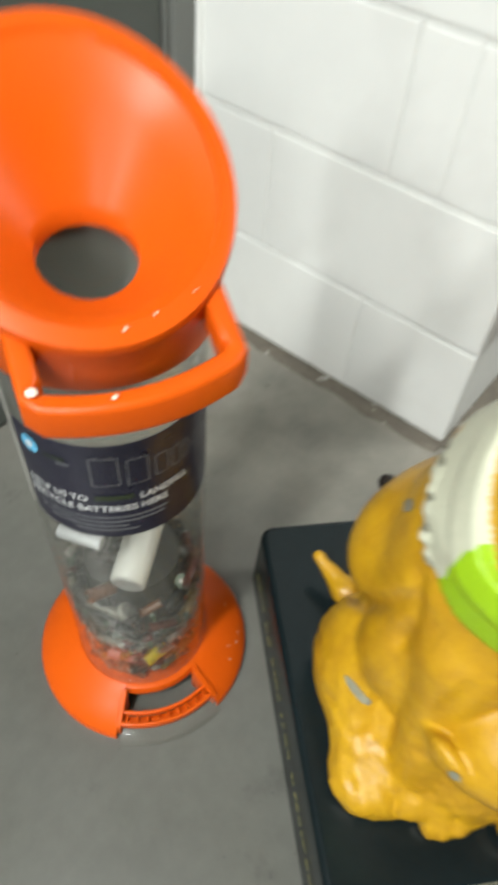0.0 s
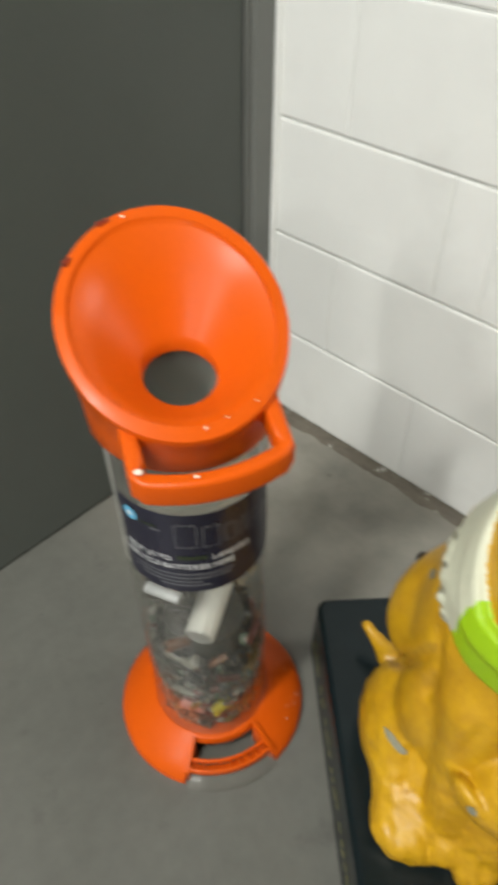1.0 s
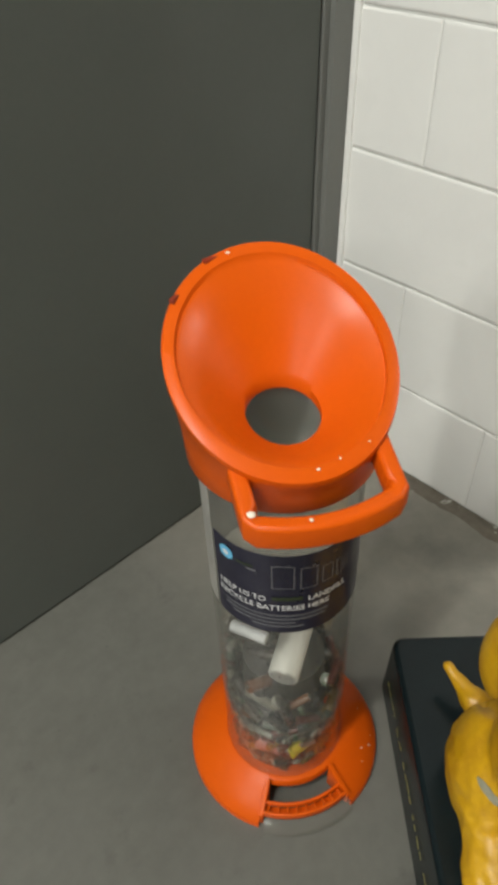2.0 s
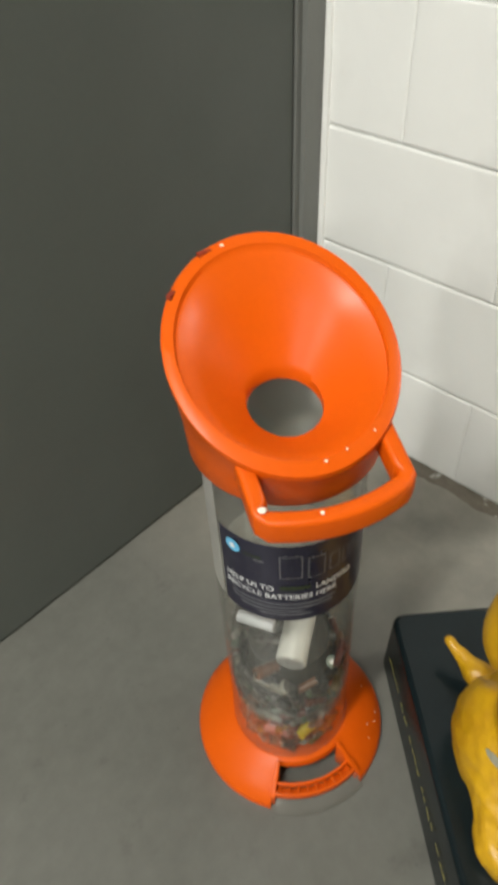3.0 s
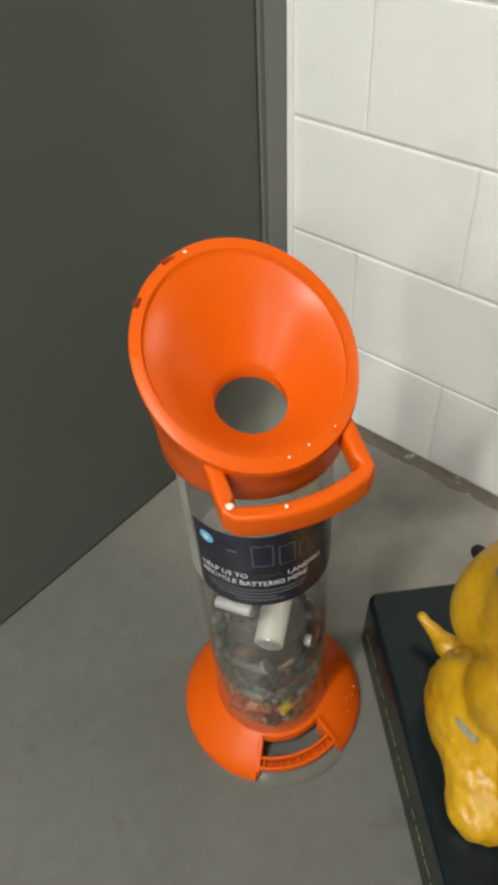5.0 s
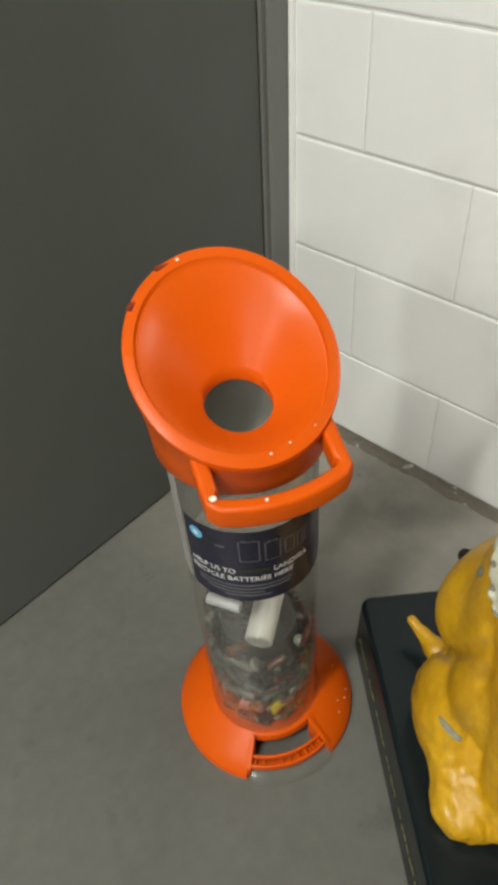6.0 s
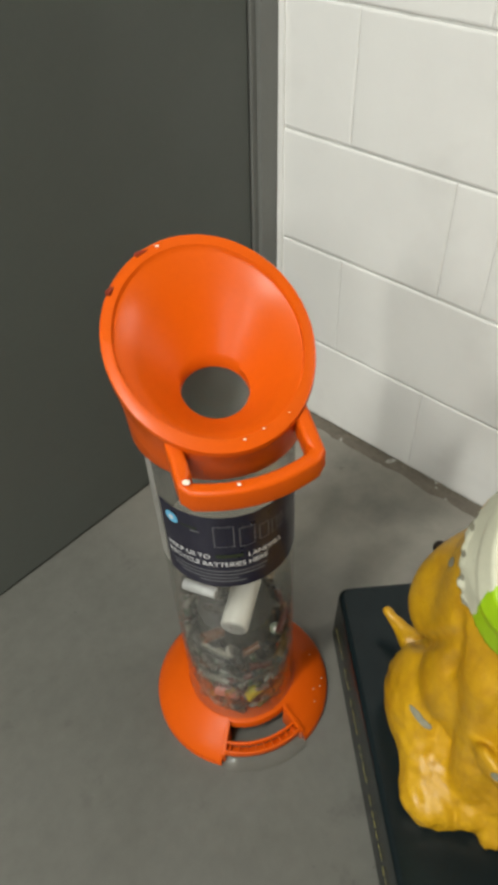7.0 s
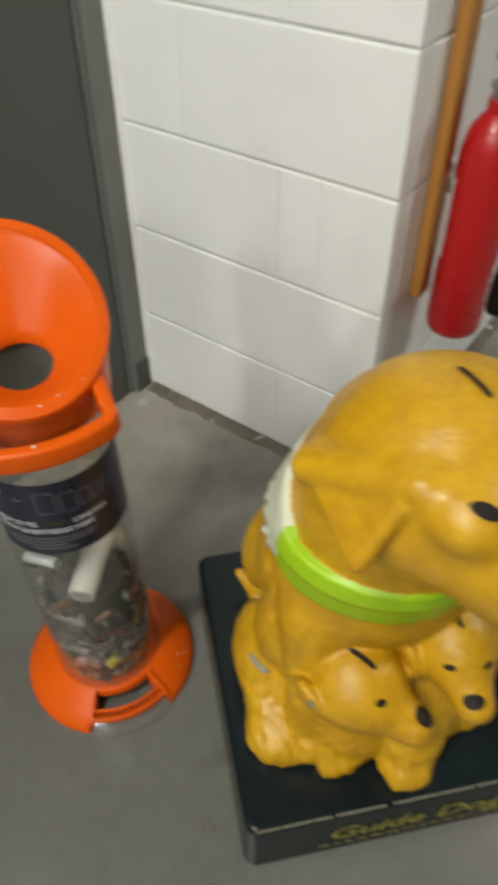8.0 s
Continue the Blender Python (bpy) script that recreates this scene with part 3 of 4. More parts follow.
# ---- batteries in the tube ----
rng = random.Random(7)
CELL_COLOURS = [(0.012, 0.012, 0.012), (0.15, 0.14, 0.11), (0.20, 0.12, 0.025), (0.03, 0.06, 0.025), (0.09, 0.022, 0.016), (0.03, 0.024, 0.018), (0.13, 0.055, 0.025), (0.06, 0.075, 0.055), (0.26, 0.25, 0.21), (0.02, 0.05, 0.03), (0.02, 0.018, 0.015), (0.05, 0.035, 0.02)]
M_CELLS = [paint("cell_wrap", c, 0.28, 0.25, 40, 160, 0.0) for c in CELL_COLOURS]


def battery(radius, length, material):
    cell = empty("battery", pose(0, 0, 0))
    tagged(cell, "used household battery lying in the clear tube", "battery", "batteries in the tube")
    h = length / 2
    part("case", lathe([(0, -h), (radius * 0.92, -h), (radius, -h + 0.0008), (radius, h - 0.0008), (radius * 0.92, h), (0, h)], 12, closed=False), material, cell)
    part("terminal", lathe([(0, h), (radius * 0.36, h), (radius * 0.36, h + 0.0018), (0, h + 0.002)], 8, closed=False), M_CELL_STEEL, cell, "steel terminal")
    part("end_plate", lathe([(0, -h - 0.0006), (radius * 0.8, -h - 0.0006), (radius * 0.8, -h), (0, -h)], 10, closed=False), M_CELL_STEEL, cell, "steel end")
    return cell


bin_m = pose(*BIN, 0, 0, 0, FRONT) @ LEAN_M
KINDS = [(0.0068, 0.046), (0.0050, 0.0405), (0.0058, 0.028), (0.0085, 0.0055), (0.0050, 0.036)]
templates = []
for i, mat_cell in enumerate(M_CELLS):
    templates.append((battery(*KINDS[i % 5], mat_cell), KINDS[i % 5]))
first_use = set()
heap_top = 0.225
for n in range(270):
    k = rng.randrange(len(templates))
    cell, (cr, cl) = templates[k]
    a = rng.uniform(-math.pi, math.pi)
    outer = n < 210
    r = (0.0735 - cr - 0.006 * rng.random()) if outer else rng.uniform(0, 0.045)
    z = (0.056 + (heap_top - 0.06) * (n + 0.5) / 210) if outer else heap_top - rng.uniform(0.0, 0.03)
    tilt = rng.gauss(0, 48)
    # cells near the wall lie along it, so that they keep inside the tube
    lie = math.sqrt(max(1e-6, (0.0745 - cr) ** 2 - (cl / 2 * abs(math.cos(radians(tilt)))) ** 2)) if abs(tilt) < 60 else r
    r = min(r, lie)
    m = bin_m @ pose(r * math.cos(a), r * math.sin(a), z) @ pose(0, 0, 0, 0, 0, math.degrees(a)) @ pose(0, 0, 0, 90 + tilt, 0, 0) @ pose(0, 0, 0, 0, 0, rng.uniform(0, 360))
    if k not in first_use:
        first_use.add(k)
        cell.matrix_world = m
    else:
        copy_thing(cell, m)
core = bmesh.new()
bmesh.ops.create_cone(core, cap_ends=True, segments=32, radius1=0.056, radius2=0.05, depth=0.19, matrix=Matrix.Translation((0, 0, 0.142)))
for v in core.verts:
    v.co += noise.noise_vector(v.co * 40) * 0.003
bmesh.ops.transform(core, matrix=bin_m, verts=core.verts)
tagged(part("battery_heap", core, paint("heap_of_cells", (0.035, 0.033, 0.026), 0.5, 0.7, 45, 200, 0.6), smooth=False), "dark heap of small used batteries inside the tube", "batteries", kind="stuff")


def white_pack(m):
    pack = empty("battery_pack", m)
    tagged(pack, "white cylindrical battery pack leaning inside the clear tube", "battery")
    part("sleeve", lathe([(0, -0.05), (0.0165, -0.05), (0.018, -0.048), (0.018, 0.048), (0.0165, 0.05), (0, 0.05)], 24, closed=False), paint("white_sleeve", (0.62, 0.61, 0.57), 0.4, 0.1, 25, 120, 0.1), pack)
    part("end_cap", lathe([(0, -0.0512), (0.004, -0.0518), (0.0075, -0.0508), (0.011, -0.0517), (0.0145, -0.0512), (0.0148, -0.0502), (0, -0.0502)], 20, closed=False), M_FOIL, pack, "crumpled foil end")
    return pack


white_pack(bin_m @ pose(0.016, 0.009, 0.277, 0, 0, -32) @ pose(0, 0, 0, 0, -84, 0))
blue_cell = battery(0.0068, 0.042, paint("white_blue_wrap", (0.55, 0.56, 0.58), 0.35, 0.2, 25, 120, 0.0))
blue_cell.matrix_world = bin_m @ pose(0.036, -0.049, 0.345, 0, 0, 35) @ pose(0, 0, 0, 90, 0, -75)
dark_cell = battery(0.013, 0.05, M_CELLS[5])
dark_cell.matrix_world = bin_m @ pose(0.018, -0.045, 0.322, 0, 0, 35) @ pose(0, 0, 0, 80, 0, -60)
for k in range(16):
    tpl, (cr, cl) = templates[rng.randrange(len(templates))]
    a = rng.uniform(-math.pi, math.pi)
    r = rng.uniform(0.0, 0.042)
    copy_thing(tpl, bin_m @ pose(r * math.cos(a), r * math.sin(a), 0.205 + 0.035 * rng.random(), rng.uniform(50, 130), 0, rng.uniform(0, 360)))

yellow_cell = battery(0.009, 0.028, paint("yellow_wrap", (0.5, 0.42, 0.02), 0.45, 0.2, 30, 120, 0.1))
yellow_cell.matrix_world = bin_m @ pose(0, 0, 0, 0, 0, 0) @ pose(0.064, 0, 0.098, 96, 0, 20)
pink_cell = battery(0.010, 0.035, paint("pink_wrap", (0.42, 0.2, 0.18), 0.5, 0.2, 30, 120, 0.1))
pink_cell.matrix_world = bin_m @ pose(0, 0, 0, 0, 0, -34) @ pose(0.062, 0, 0.100, 80, 0, 8)
copper_cell = battery(0.0075, 0.03, M_CELLS[6])
copper_cell.matrix_world = bin_m @ pose(0, 0, 0, 0, 0, -44) @ pose(0.062, 0, 0.246, 70, 0, 60)

# ---- plinth with lettering ----
P0 = Vector((-0.686, -0.826, 0.0))
PLINTH_M = Matrix(((0.731, 0.682, 0, P0.x), (-0.682, 0.731, 0, P0.y), (0, 0, 1, 0), (0, 0, 0, 1)))  # local x along the front, y to the back
PW, PD, PH = 0.41, 0.432, 0.116
plinth = empty("plinth", PLINTH_M)
tagged(plinth, "dark slate-painted moulded plinth with yellow lettering", "plinth")


def plinth_block():
    bm = box(0, 0, 0, PW, PD, PH)
    for v in bm.verts:
        if v.co.z < 0.01:
            v.co.x += -0.003 if v.co.x < PW / 2 else 0.003
            v.co.y += -0.003 if v.co.y < PD / 2 else 0.003
    up = [e for e in bm.edges if abs(e.verts[0].co.z - e.verts[1].co.z) > 0.05]
    bmesh.ops.bevel(bm, geom=up, offset=0.018, segments=5, profile=0.5, affect="EDGES")
    top = [e for e in bm.edges if min(v.co.z for v in e.verts) > PH - 0.001]
    bmesh.ops.bevel(bm, geom=top, offset=0.008, segments=4, profile=0.5, affect="EDGES")
    return bm


plinth_body = part("block", plinth_block(), M_SLATE, plinth)
plinth_body.modifiers.new("normals", "WEIGHTED_NORMAL").keep_sharp = True


def plinth_words(body, height, width, m, slant=0.25, ink=M_GOLD_INK):
    bm = lettering(body, height, width)
    for v in bm.verts:
        v.co.x += slant * v.co.y
    bmesh.ops.transform(bm, matrix=m, verts=bm.verts)
    return part("lettering", bm, ink, plinth, "yellow slanted lettering", smooth=False)


plinth_words("Guide Dogs", 0.032, 0.26, pose(0.238, -0.0036, 0.043, 87, 0, 0))
edge_rng = random.Random(4)
x = 0.012
while x < 0.39:  # front edge's highlight as grey strips, with some rubbed-off paint
    w = edge_rng.uniform(0.02, 0.07)
    strip = box(x, -0.0011, -0.0003, min(x + w, 0.395), 0.0011, 0.0003, 0.0002, 1)
    bmesh.ops.transform(strip, matrix=pose(0, 0.0020, PH - 0.0020, 45, 0, 0), verts=strip.verts)
    part("worn_edge_highlight", strip, M_CHIP_GLINT, plinth, "grey strip painted in as the edge's highlight and rubbed paint", smooth=False)
    x += w + edge_rng.uniform(0.0, 0.012)
x = 0.095
while x < 0.36:
    w = edge_rng.uniform(0.007, 0.02)
    strip = box(-w / 2, -0.0016, 0, w / 2, 0.0016, 0.0004)
    bmesh.ops.transform(strip, matrix=pose(x + w / 2, -0.0042, 0.026, 87, 0, 0), verts=strip.verts)
    part("printed_line", strip, M_WORN_INK, plinth, smooth=False)
    x += w + 0.005
side_rng = random.Random(11)
y = 0.032
while y < 0.395:
    w = side_rng.uniform(0.006, 0.016)
    strip = box(-w / 2, -side_rng.uniform(0.0009, 0.0022), 0, w / 2, side_rng.uniform(0.0009, 0.0022), 0.0004)
    bmesh.ops.transform(strip, matrix=pose(-0.0034, y + w / 2, 0.056 + side_rng.uniform(-0.0015, 0.0015), 88.5, 0, -90 + side_rng.uniform(-5, 5)), verts=strip.verts)
    part("printed_line", strip, M_WORN_INK, plinth, smooth=False)
    y += w + (side_rng.uniform(0.002, 0.006) if side_rng.random() < 0.8 else 0.014)

# ---- dog statue: one moulded body ----
def smin(a, b, k):
    h = np.clip(0.5 + 0.5 * (b - a) / k, 0, 1)
    return b * (1 - h) + a * h - k * h * (1 - h)


STEP = 0.0036
GX, GY, GZ = [np.arange(lo, hi, STEP) for lo, hi in ((-0.03, 0.42), (-0.14, 0.41), (-0.012, 0.66))]
X, Y, Z = np.meshgrid(GX, GY, GZ, indexing="ij")


def ell(c, r, turn=(0, 0, 0)):
    """Distance to an ellipsoid, turned by Euler degrees."""
    m = np.array(Euler([radians(a) for a in turn]).to_matrix()).T
    p = np.stack([X - c[0], Y - c[1], Z - c[2]])
    q = np.tensordot(m, p, 1)
    k0 = np.sqrt(sum((q[i] / r[i]) ** 2 for i in range(3)))
    k1 = np.sqrt(sum((q[i] / r[i] ** 2) ** 2 for i in range(3)))
    return k0 * (k0 - 1) / np.maximum(k1, 1e-6)


def cap_line(a, b, ra, rb):
    a, b = np.array(a), np.array(b)
    d = b - a
    h = np.clip(((X - a[0]) * d[0] + (Y - a[1]) * d[1] + (Z - a[2]) * d[2]) / (d @ d), 0, 1)
    return np.sqrt((X - a[0] - h * d[0]) ** 2 + (Y - a[1] - h * d[1]) ** 2 + (Z - a[2] - h * d[2]) ** 2) - (ra + (rb - ra) * h)


def flap(a, b, c, thick):
    """Distance to a rounded three-cornered slab."""
    a, b, c = np.array(a), np.array(b), np.array(c)
    n = np.cross(b - a, c - a)
    n = n / np.linalg.norm(n)
    p = np.stack([X, Y, Z], -1)
    best = None
    inside = np.ones(X.shape, bool)
    for u, v in ((a, b), (b, c), (c, a)):
        e = v - u
        h = np.clip(((p - u) @ e) / (e @ e), 0, 1)
        d = np.linalg.norm(p - u - h[..., None] * e, axis=-1)
        best = d if best is None else np.minimum(best, d)
        inside &= ((p - u) @ np.cross(n, e)) > 0
    return np.where(inside, np.abs((p - a) @ n), best) - thick


MID = 0.192
body = ell((MID, 0.205, 0.235), (0.138, 0.105, 0.165))                                # trunk
body = smin(body, cap_line((MID, 0.19, 0.31), (MID, 0.165, 0.41), 0.122, 0.106), 0.03)  # neck
body = smin(body, cap_line((MID, 0.165, 0.40), (MID, 0.145, 0.475), 0.108, 0.098), 0.02)
body = smin(body, ell((MID, 0.262, 0.205), (0.146, 0.086, 0.118)), 0.02)
body = smin(body, cap_line((MID, 0.21, 0.02), (MID, 0.205, 0.15), 0.11, 0.10), 0.025)   # rump
for s in (-1, 1):
    body = smin(body, ell((MID + s * 0.112, 0.212, 0.058), (0.058, 0.076, 0.085), (0, 0, s * 6)), 0.014)   # thigh
    body = smin(body, cap_line((MID + s * 0.124, 0.165, 0.05), (MID + s * 0.130, 0.125, 0.026), 0.040, 0.036), 0.014)
    body = smin(body, ell((MID + s * 0.122, 0.108, 0.020), (0.048, 0.040, 0.032)), 0.012)                   # hind foot
    body = smin(body, cap_line((MID + s * 0.085, 0.135, 0.25), (MID + s * 0.088, 0.108, 0.07), 0.040, 0.030), 0.02)   # foreleg
    body = smin(body, ell((MID + s * 0.085, 0.095, 0.028), (0.034, 0.036, 0.034)), 0.014)
    for i in range(4):
        body = smin(body, ell((MID + s * 0.118 + (i - 1.5) * 0.020, 0.085 + 0.005 * abs(i - 1.5), 0.015), (0.0105, 0.016, 0.021)), 0.008)
tail = smin(cap_line((0.12, 0.295, 0.02), (0.085, 0.31, 0.032), 0.024, 0.016), cap_line((0.085, 0.31, 0.032), (0.056, 0.356, 0.046), 0.015, 0.006), 0.012)
body = smin(body, tail, 0.012)
for s in (-1, 1):
    body = smin(body, ell((MID + s * 0.098, 0.185, 0.160), (0.046, 0.056, 0.085)), 0.010)   # flank
HX, HY, HZ = 0.195, 0.088, 0.525
head = ell((HX, HY, HZ), (0.099, 0.104, 0.097))
head = smin(head, ell((HX + 0.024, 0.012, HZ + 0.004), (0.062, 0.078, 0.058), (10, 0, 18)), 0.03)
head = smin(head, cap_line((HX + 0.030, -0.005, HZ - 0.015), (HX + 0.075, -0.090, HZ - 0.035), 0.052, 0.042), 0.025)
head = smin(head, ell((HX - 0.030, 0.010, HZ + 0.045), (0.030, 0.036, 0.026)), 0.02)
head = smin(head, ell((HX + 0.065, 0.000, HZ + 0.045), (0.030, 0.036, 0.026)), 0.02)
head = smin(head, cap_line((0.112, 0.122, 0.520), (0.165, 0.128, 0.552), 0.030, 0.043), 0.03)
body = smin(body, head, 0.016)
for s in (-1, 1):
    def at_side(p):
        return (HX + s * (HX - p[0]), p[1], p[2])
    root_a, root_b, tip = (0.080, 0.110, 0.530), (0.134, 0.026, 0.584), (0.094, 0.021, 0.509)
    body = smin(body, cap_line(at_side(root_a), at_side(root_b), 0.018, 0.011), 0.018)
    body = smin(body, flap(at_side(root_a), at_side(root_b), at_side(tip), 0.0080), 0.0025)
# two young ones between the forelegs
pup = ell((0.146, 0.086, 0.186), (0.056, 0.060, 0.056))
pup = smin(pup, cap_line((0.168, 0.056, 0.180), (0.196, 0.026, 0.172), 0.036, 0.024), 0.016)
pup = smin(pup, ell((0.096, 0.082, 0.168), (0.013, 0.036, 0.044), (0, -22, 25)), 0.004)
pup = smin(pup, ell((0.197, 0.088, 0.170), (0.013, 0.032, 0.040), (0, 22, -25)), 0.004)
pup = smin(pup, cap_line((0.145, 0.115, 0.13), (0.130, 0.085, 0.03), 0.048, 0.030), 0.016)
pup = smin(pup, ell((0.131, 0.070, 0.017), (0.028, 0.028, 0.024)), 0.010)
for i in range(3):
    pup = smin(pup, ell((0.114 + 0.016 * i, 0.058, 0.013), (0.0088, 0.014, 0.018)), 0.005)
pup = smin(pup, ell((0.165, 0.088, 0.055), (0.045, 0.042, 0.065)), 0.02)
body = smin(body, pup, 0.005)
pup2 = ell((0.262, 0.092, 0.222), (0.050, 0.052, 0.052))
pup2 = smin(pup2, cap_line((0.262, 0.062, 0.212), (0.264, 0.026, 0.196), 0.032, 0.023), 0.016)
for s in (-1, 1):
    pup2 = smin(pup2, ell((0.262 + s * 0.048, 0.092, 0.208), (0.012, 0.028, 0.038), (0, s * 20, 0)), 0.004)
pup2 = smin(pup2, cap_line((0.255, 0.11, 0.15), (0.226, 0.066, 0.055), 0.054, 0.044), 0.018)
pup2 = smin(pup2, ell((0.216, 0.046, 0.022), (0.036, 0.040, 0.030)), 0.012)
for i in range(3):
    pup2 = smin(pup2, ell((0.198 + 0.018 * i, 0.025, 0.012), (0.0095, 0.014, 0.018)), 0.006)
body = smin(body, pup2, 0.005)
# band round the neck
rad = np.sqrt((X - MID) ** 2 + ((Y - 0.185 + (Z - 0.355) * 0.3) / 0.98) ** 2)
rise = np.clip(Y - 0.14, 0, 0.10)  # the band climbs towards the nape
band_z = np.abs(Z - 0.357 - 0.70 * rise) - (0.037 + 0.10 * rise)
ply = 0.0013 * np.tanh((Z - 0.366 - 0.70 * rise - 0.05 * (X - MID)) / 0.0022)  # edge of the upper fold
band = np.maximum(np.abs(rad - 0.1195 - ply + 0.26 * np.clip(Z - 0.37, 0, 0.1)) - 0.0125, band_z)
lumps = None
for th, zz, r in ((148, 0.376, 0.0065), (153, 0.374, 0.0075), (158, 0.371, 0.0062), (163, 0.366, 0.0080), (167, 0.361, 0.0070), (171, 0.354, 0.0060), (174, 0.349, 0.0074), (178, 0.342, 0.0058), (182, 0.337, 0.0045)):
    blob = ell((MID + 0.1225 * math.cos(radians(th)), 0.180 + 0.1205 * math.sin(radians(th)), zz - 0.002), (r, r * 1.9, r * 0.9), (th * 3, 35, th + 90))
    lumps = blob if lumps is None else smin(lumps, blob, 0.011)
lumps = lumps + 0.0022 * np.sin(X * 230 + 3) * np.sin(Y * 260) * np.sin(Z * 240 + 1)
fur = np.sin(X * 210 + 2 * np.sin(Y * 60)) * np.sin(Y * 150 + 1.5 * np.sin(Z * 90)) * np.sin(Z * 120 + X * 80)
body = body + 0.0018 * fur * np.clip((0.15 - Z) / 0.08, 0.12, 1)


def groove(f, points, depth, width):
    """Presses a soft crease along a short line of points."""
    d = None
    for a, c in zip(points, points[1:]):
        e = cap_line(a, c, 0.0, 0.0)
        d = e if d is None else np.minimum(d, e)
    return f + depth * np.exp(-(d / width) ** 2)


body = groove(body, [(0.075, 0.275, 0.090), (0.068, 0.256, 0.124), (0.056, 0.190, 0.246), (0.062, 0.172, 0.284)], 0.0110, 0.0075)  # haunch from back
body = groove(body, [(0.063, 0.179, 0.305), (0.064, 0.163, 0.261), (0.077, 0.173, 0.157), (0.066, 0.151, 0.104), (0.056, 0.133, 0.073)], 0.0060, 0.008)
body = groove(body, [(0.081, 0.094, 0.136), (0.076, 0.098, 0.198), (0.090, 0.102, 0.264)], 0.0045, 0.008)
for line in ([(0.058, 0.090, 0.040), (0.058, 0.066, 0.012)], [(0.077, 0.080, 0.040), (0.076, 0.060, 0.012)], [(0.041, 0.100, 0.038), (0.040, 0.078, 0.012)],
             [(0.116, 0.062, 0.058), (0.114, 0.040, 0.010)], [(0.131, 0.060, 0.058), (0.131, 0.038, 0.010)]):
    body = groove(body, line, 0.0038, 0.0045)  # toes
knob = cap_line((0.117, 0.322, 0.192), (0.110, 0.352, 0.192), 0.008, 0.010)
field = np.minimum(np.minimum(body, band), np.minimum(lumps, knob))
field = np.maximum(field, -Z)


def net(f):
    """Quads of the zero surface of a sampled field."""
    inside = f < 0
    total = np.zeros([n - 1 for n in f.shape], int)
    corners = [(i, j, k) for i in (0, 1) for j in (0, 1) for k in (0, 1)]

    def cut(a, c):
        return a[tuple(slice(c[i], a.shape[i] - 1 + c[i]) for i in range(3))]
    for c in corners:
        total += cut(inside, c)
    active = (total > 0) & (total < 8)
    number = -np.ones(active.shape, int)
    number[active] = np.arange(active.sum())
    pos = np.zeros((active.sum(), 3))
    count = np.zeros(active.sum())
    for a in corners:
        for axis in range(3):
            if a[axis]:
                continue
            b = tuple(1 if i == axis else a[i] for i in range(3))
            fa, fb = cut(f, a)[active], cut(f, b)[active]
            hit = (fa < 0) != (fb < 0)
            t = np.where(hit, fa / np.where(hit, fa - fb, 1), 0)
            p = np.array(a, float)[None] + t[:, None] * np.eye(3)[axis][None]
            pos += np.where(hit[:, None], p, 0)
            count += hit
    pos = pos / count[:, None] + np.argwhere(active)
    quads = []
    for axis in range(3):
        o1, o2 = (axis + 1) % 3, (axis + 2) % 3
        lo = [slice(None)] * 3
        hi = [slice(None)] * 3
        lo[axis], hi[axis] = slice(0, -1), slice(1, None)
        flip = inside[tuple(lo)] != inside[tuple(hi)]
        idx = np.argwhere(flip)
        ok = (idx[:, o1] > 0) & (idx[:, o2] > 0) & (idx[:, o1] < f.shape[o1] - 1) & (idx[:, o2] < f.shape[o2] - 1)
        idx = idx[ok]
        ring = []
        for d1, d2 in ((-1, -1), (0, -1), (0, 0), (-1, 0)):
            c = idx.copy()
            c[:, o1] += d1
            c[:, o2] += d2
            ring.append(number[c[:, 0], c[:, 1], c[:, 2]])
        q = np.stack(ring, 1)
        back = ~inside[idx[:, 0], idx[:, 1], idx[:, 2]]
        q[back] = q[back][:, ::-1]
        quads.append(q)
    return pos, np.concatenate(quads)


ORIGIN = np.array([GX[0], GY[0], GZ[0]])


def sample(f, p):
    """The field f between its samples, at points p in metres."""
    g = np.clip((p - ORIGIN) / STEP, 0, np.array(f.shape) - 1.001)
    i = g.astype(int)
    t = g - i
    out = 0
    for a in (0, 1):
        for c in (0, 1):
            for e in (0, 1):
                w = (t[:, 0] if a else 1 - t[:, 0]) * (t[:, 1] if c else 1 - t[:, 1]) * (t[:, 2] if e else 1 - t[:, 2])
                out = out + f[i[:, 0] + a, i[:, 1] + c, i[:, 2] + e] * w
    return out


def slope(f, p):
    h = 0.004
    g = np.stack([sample(f, p + h * e) - sample(f, p - h * e) for e in np.eye(3)], 1)
    return g / np.maximum(np.linalg.norm(g, axis=1, keepdims=True), 1e-9)


def painted_mark(a, b, width, round_ends, lift=0.0011, n=12, m=4):
    """A thin painted patch from a to b that lies on the statue's surface."""
    a, b = np.array(a), np.array(b)
    mid = ((a + b) / 2)[None]
    side = np.cross(slope(field, mid)[0], b - a)
    side /= np.linalg.norm(side)
    pts = []
    for i in range(n + 1):
        t = -1 + 2 * i / n
        w = width / 2 * (math.sqrt(max(0.02, 1 - t * t)) if round_ends else min(1.0, 0.45 + 3.5 * (1 - abs(t))))
        for j in range(m + 1):
            pts.append((a + b) / 2 + (b - a) / 2 * t + side * w * (-1 + 2 * j / m))
    p = np.array(pts)
    for _ in range(8):
        p = p - slope(field, p) * sample(field, p)[:, None]
    p = p + slope(field, p) * lift
    faces = [(i * (m + 1) + j, (i + 1) * (m + 1) + j, (i + 1) * (m + 1) + j + 1, i * (m + 1) + j + 1) for i in range(n) for j in range(m)]
    return p, np.array(faces)


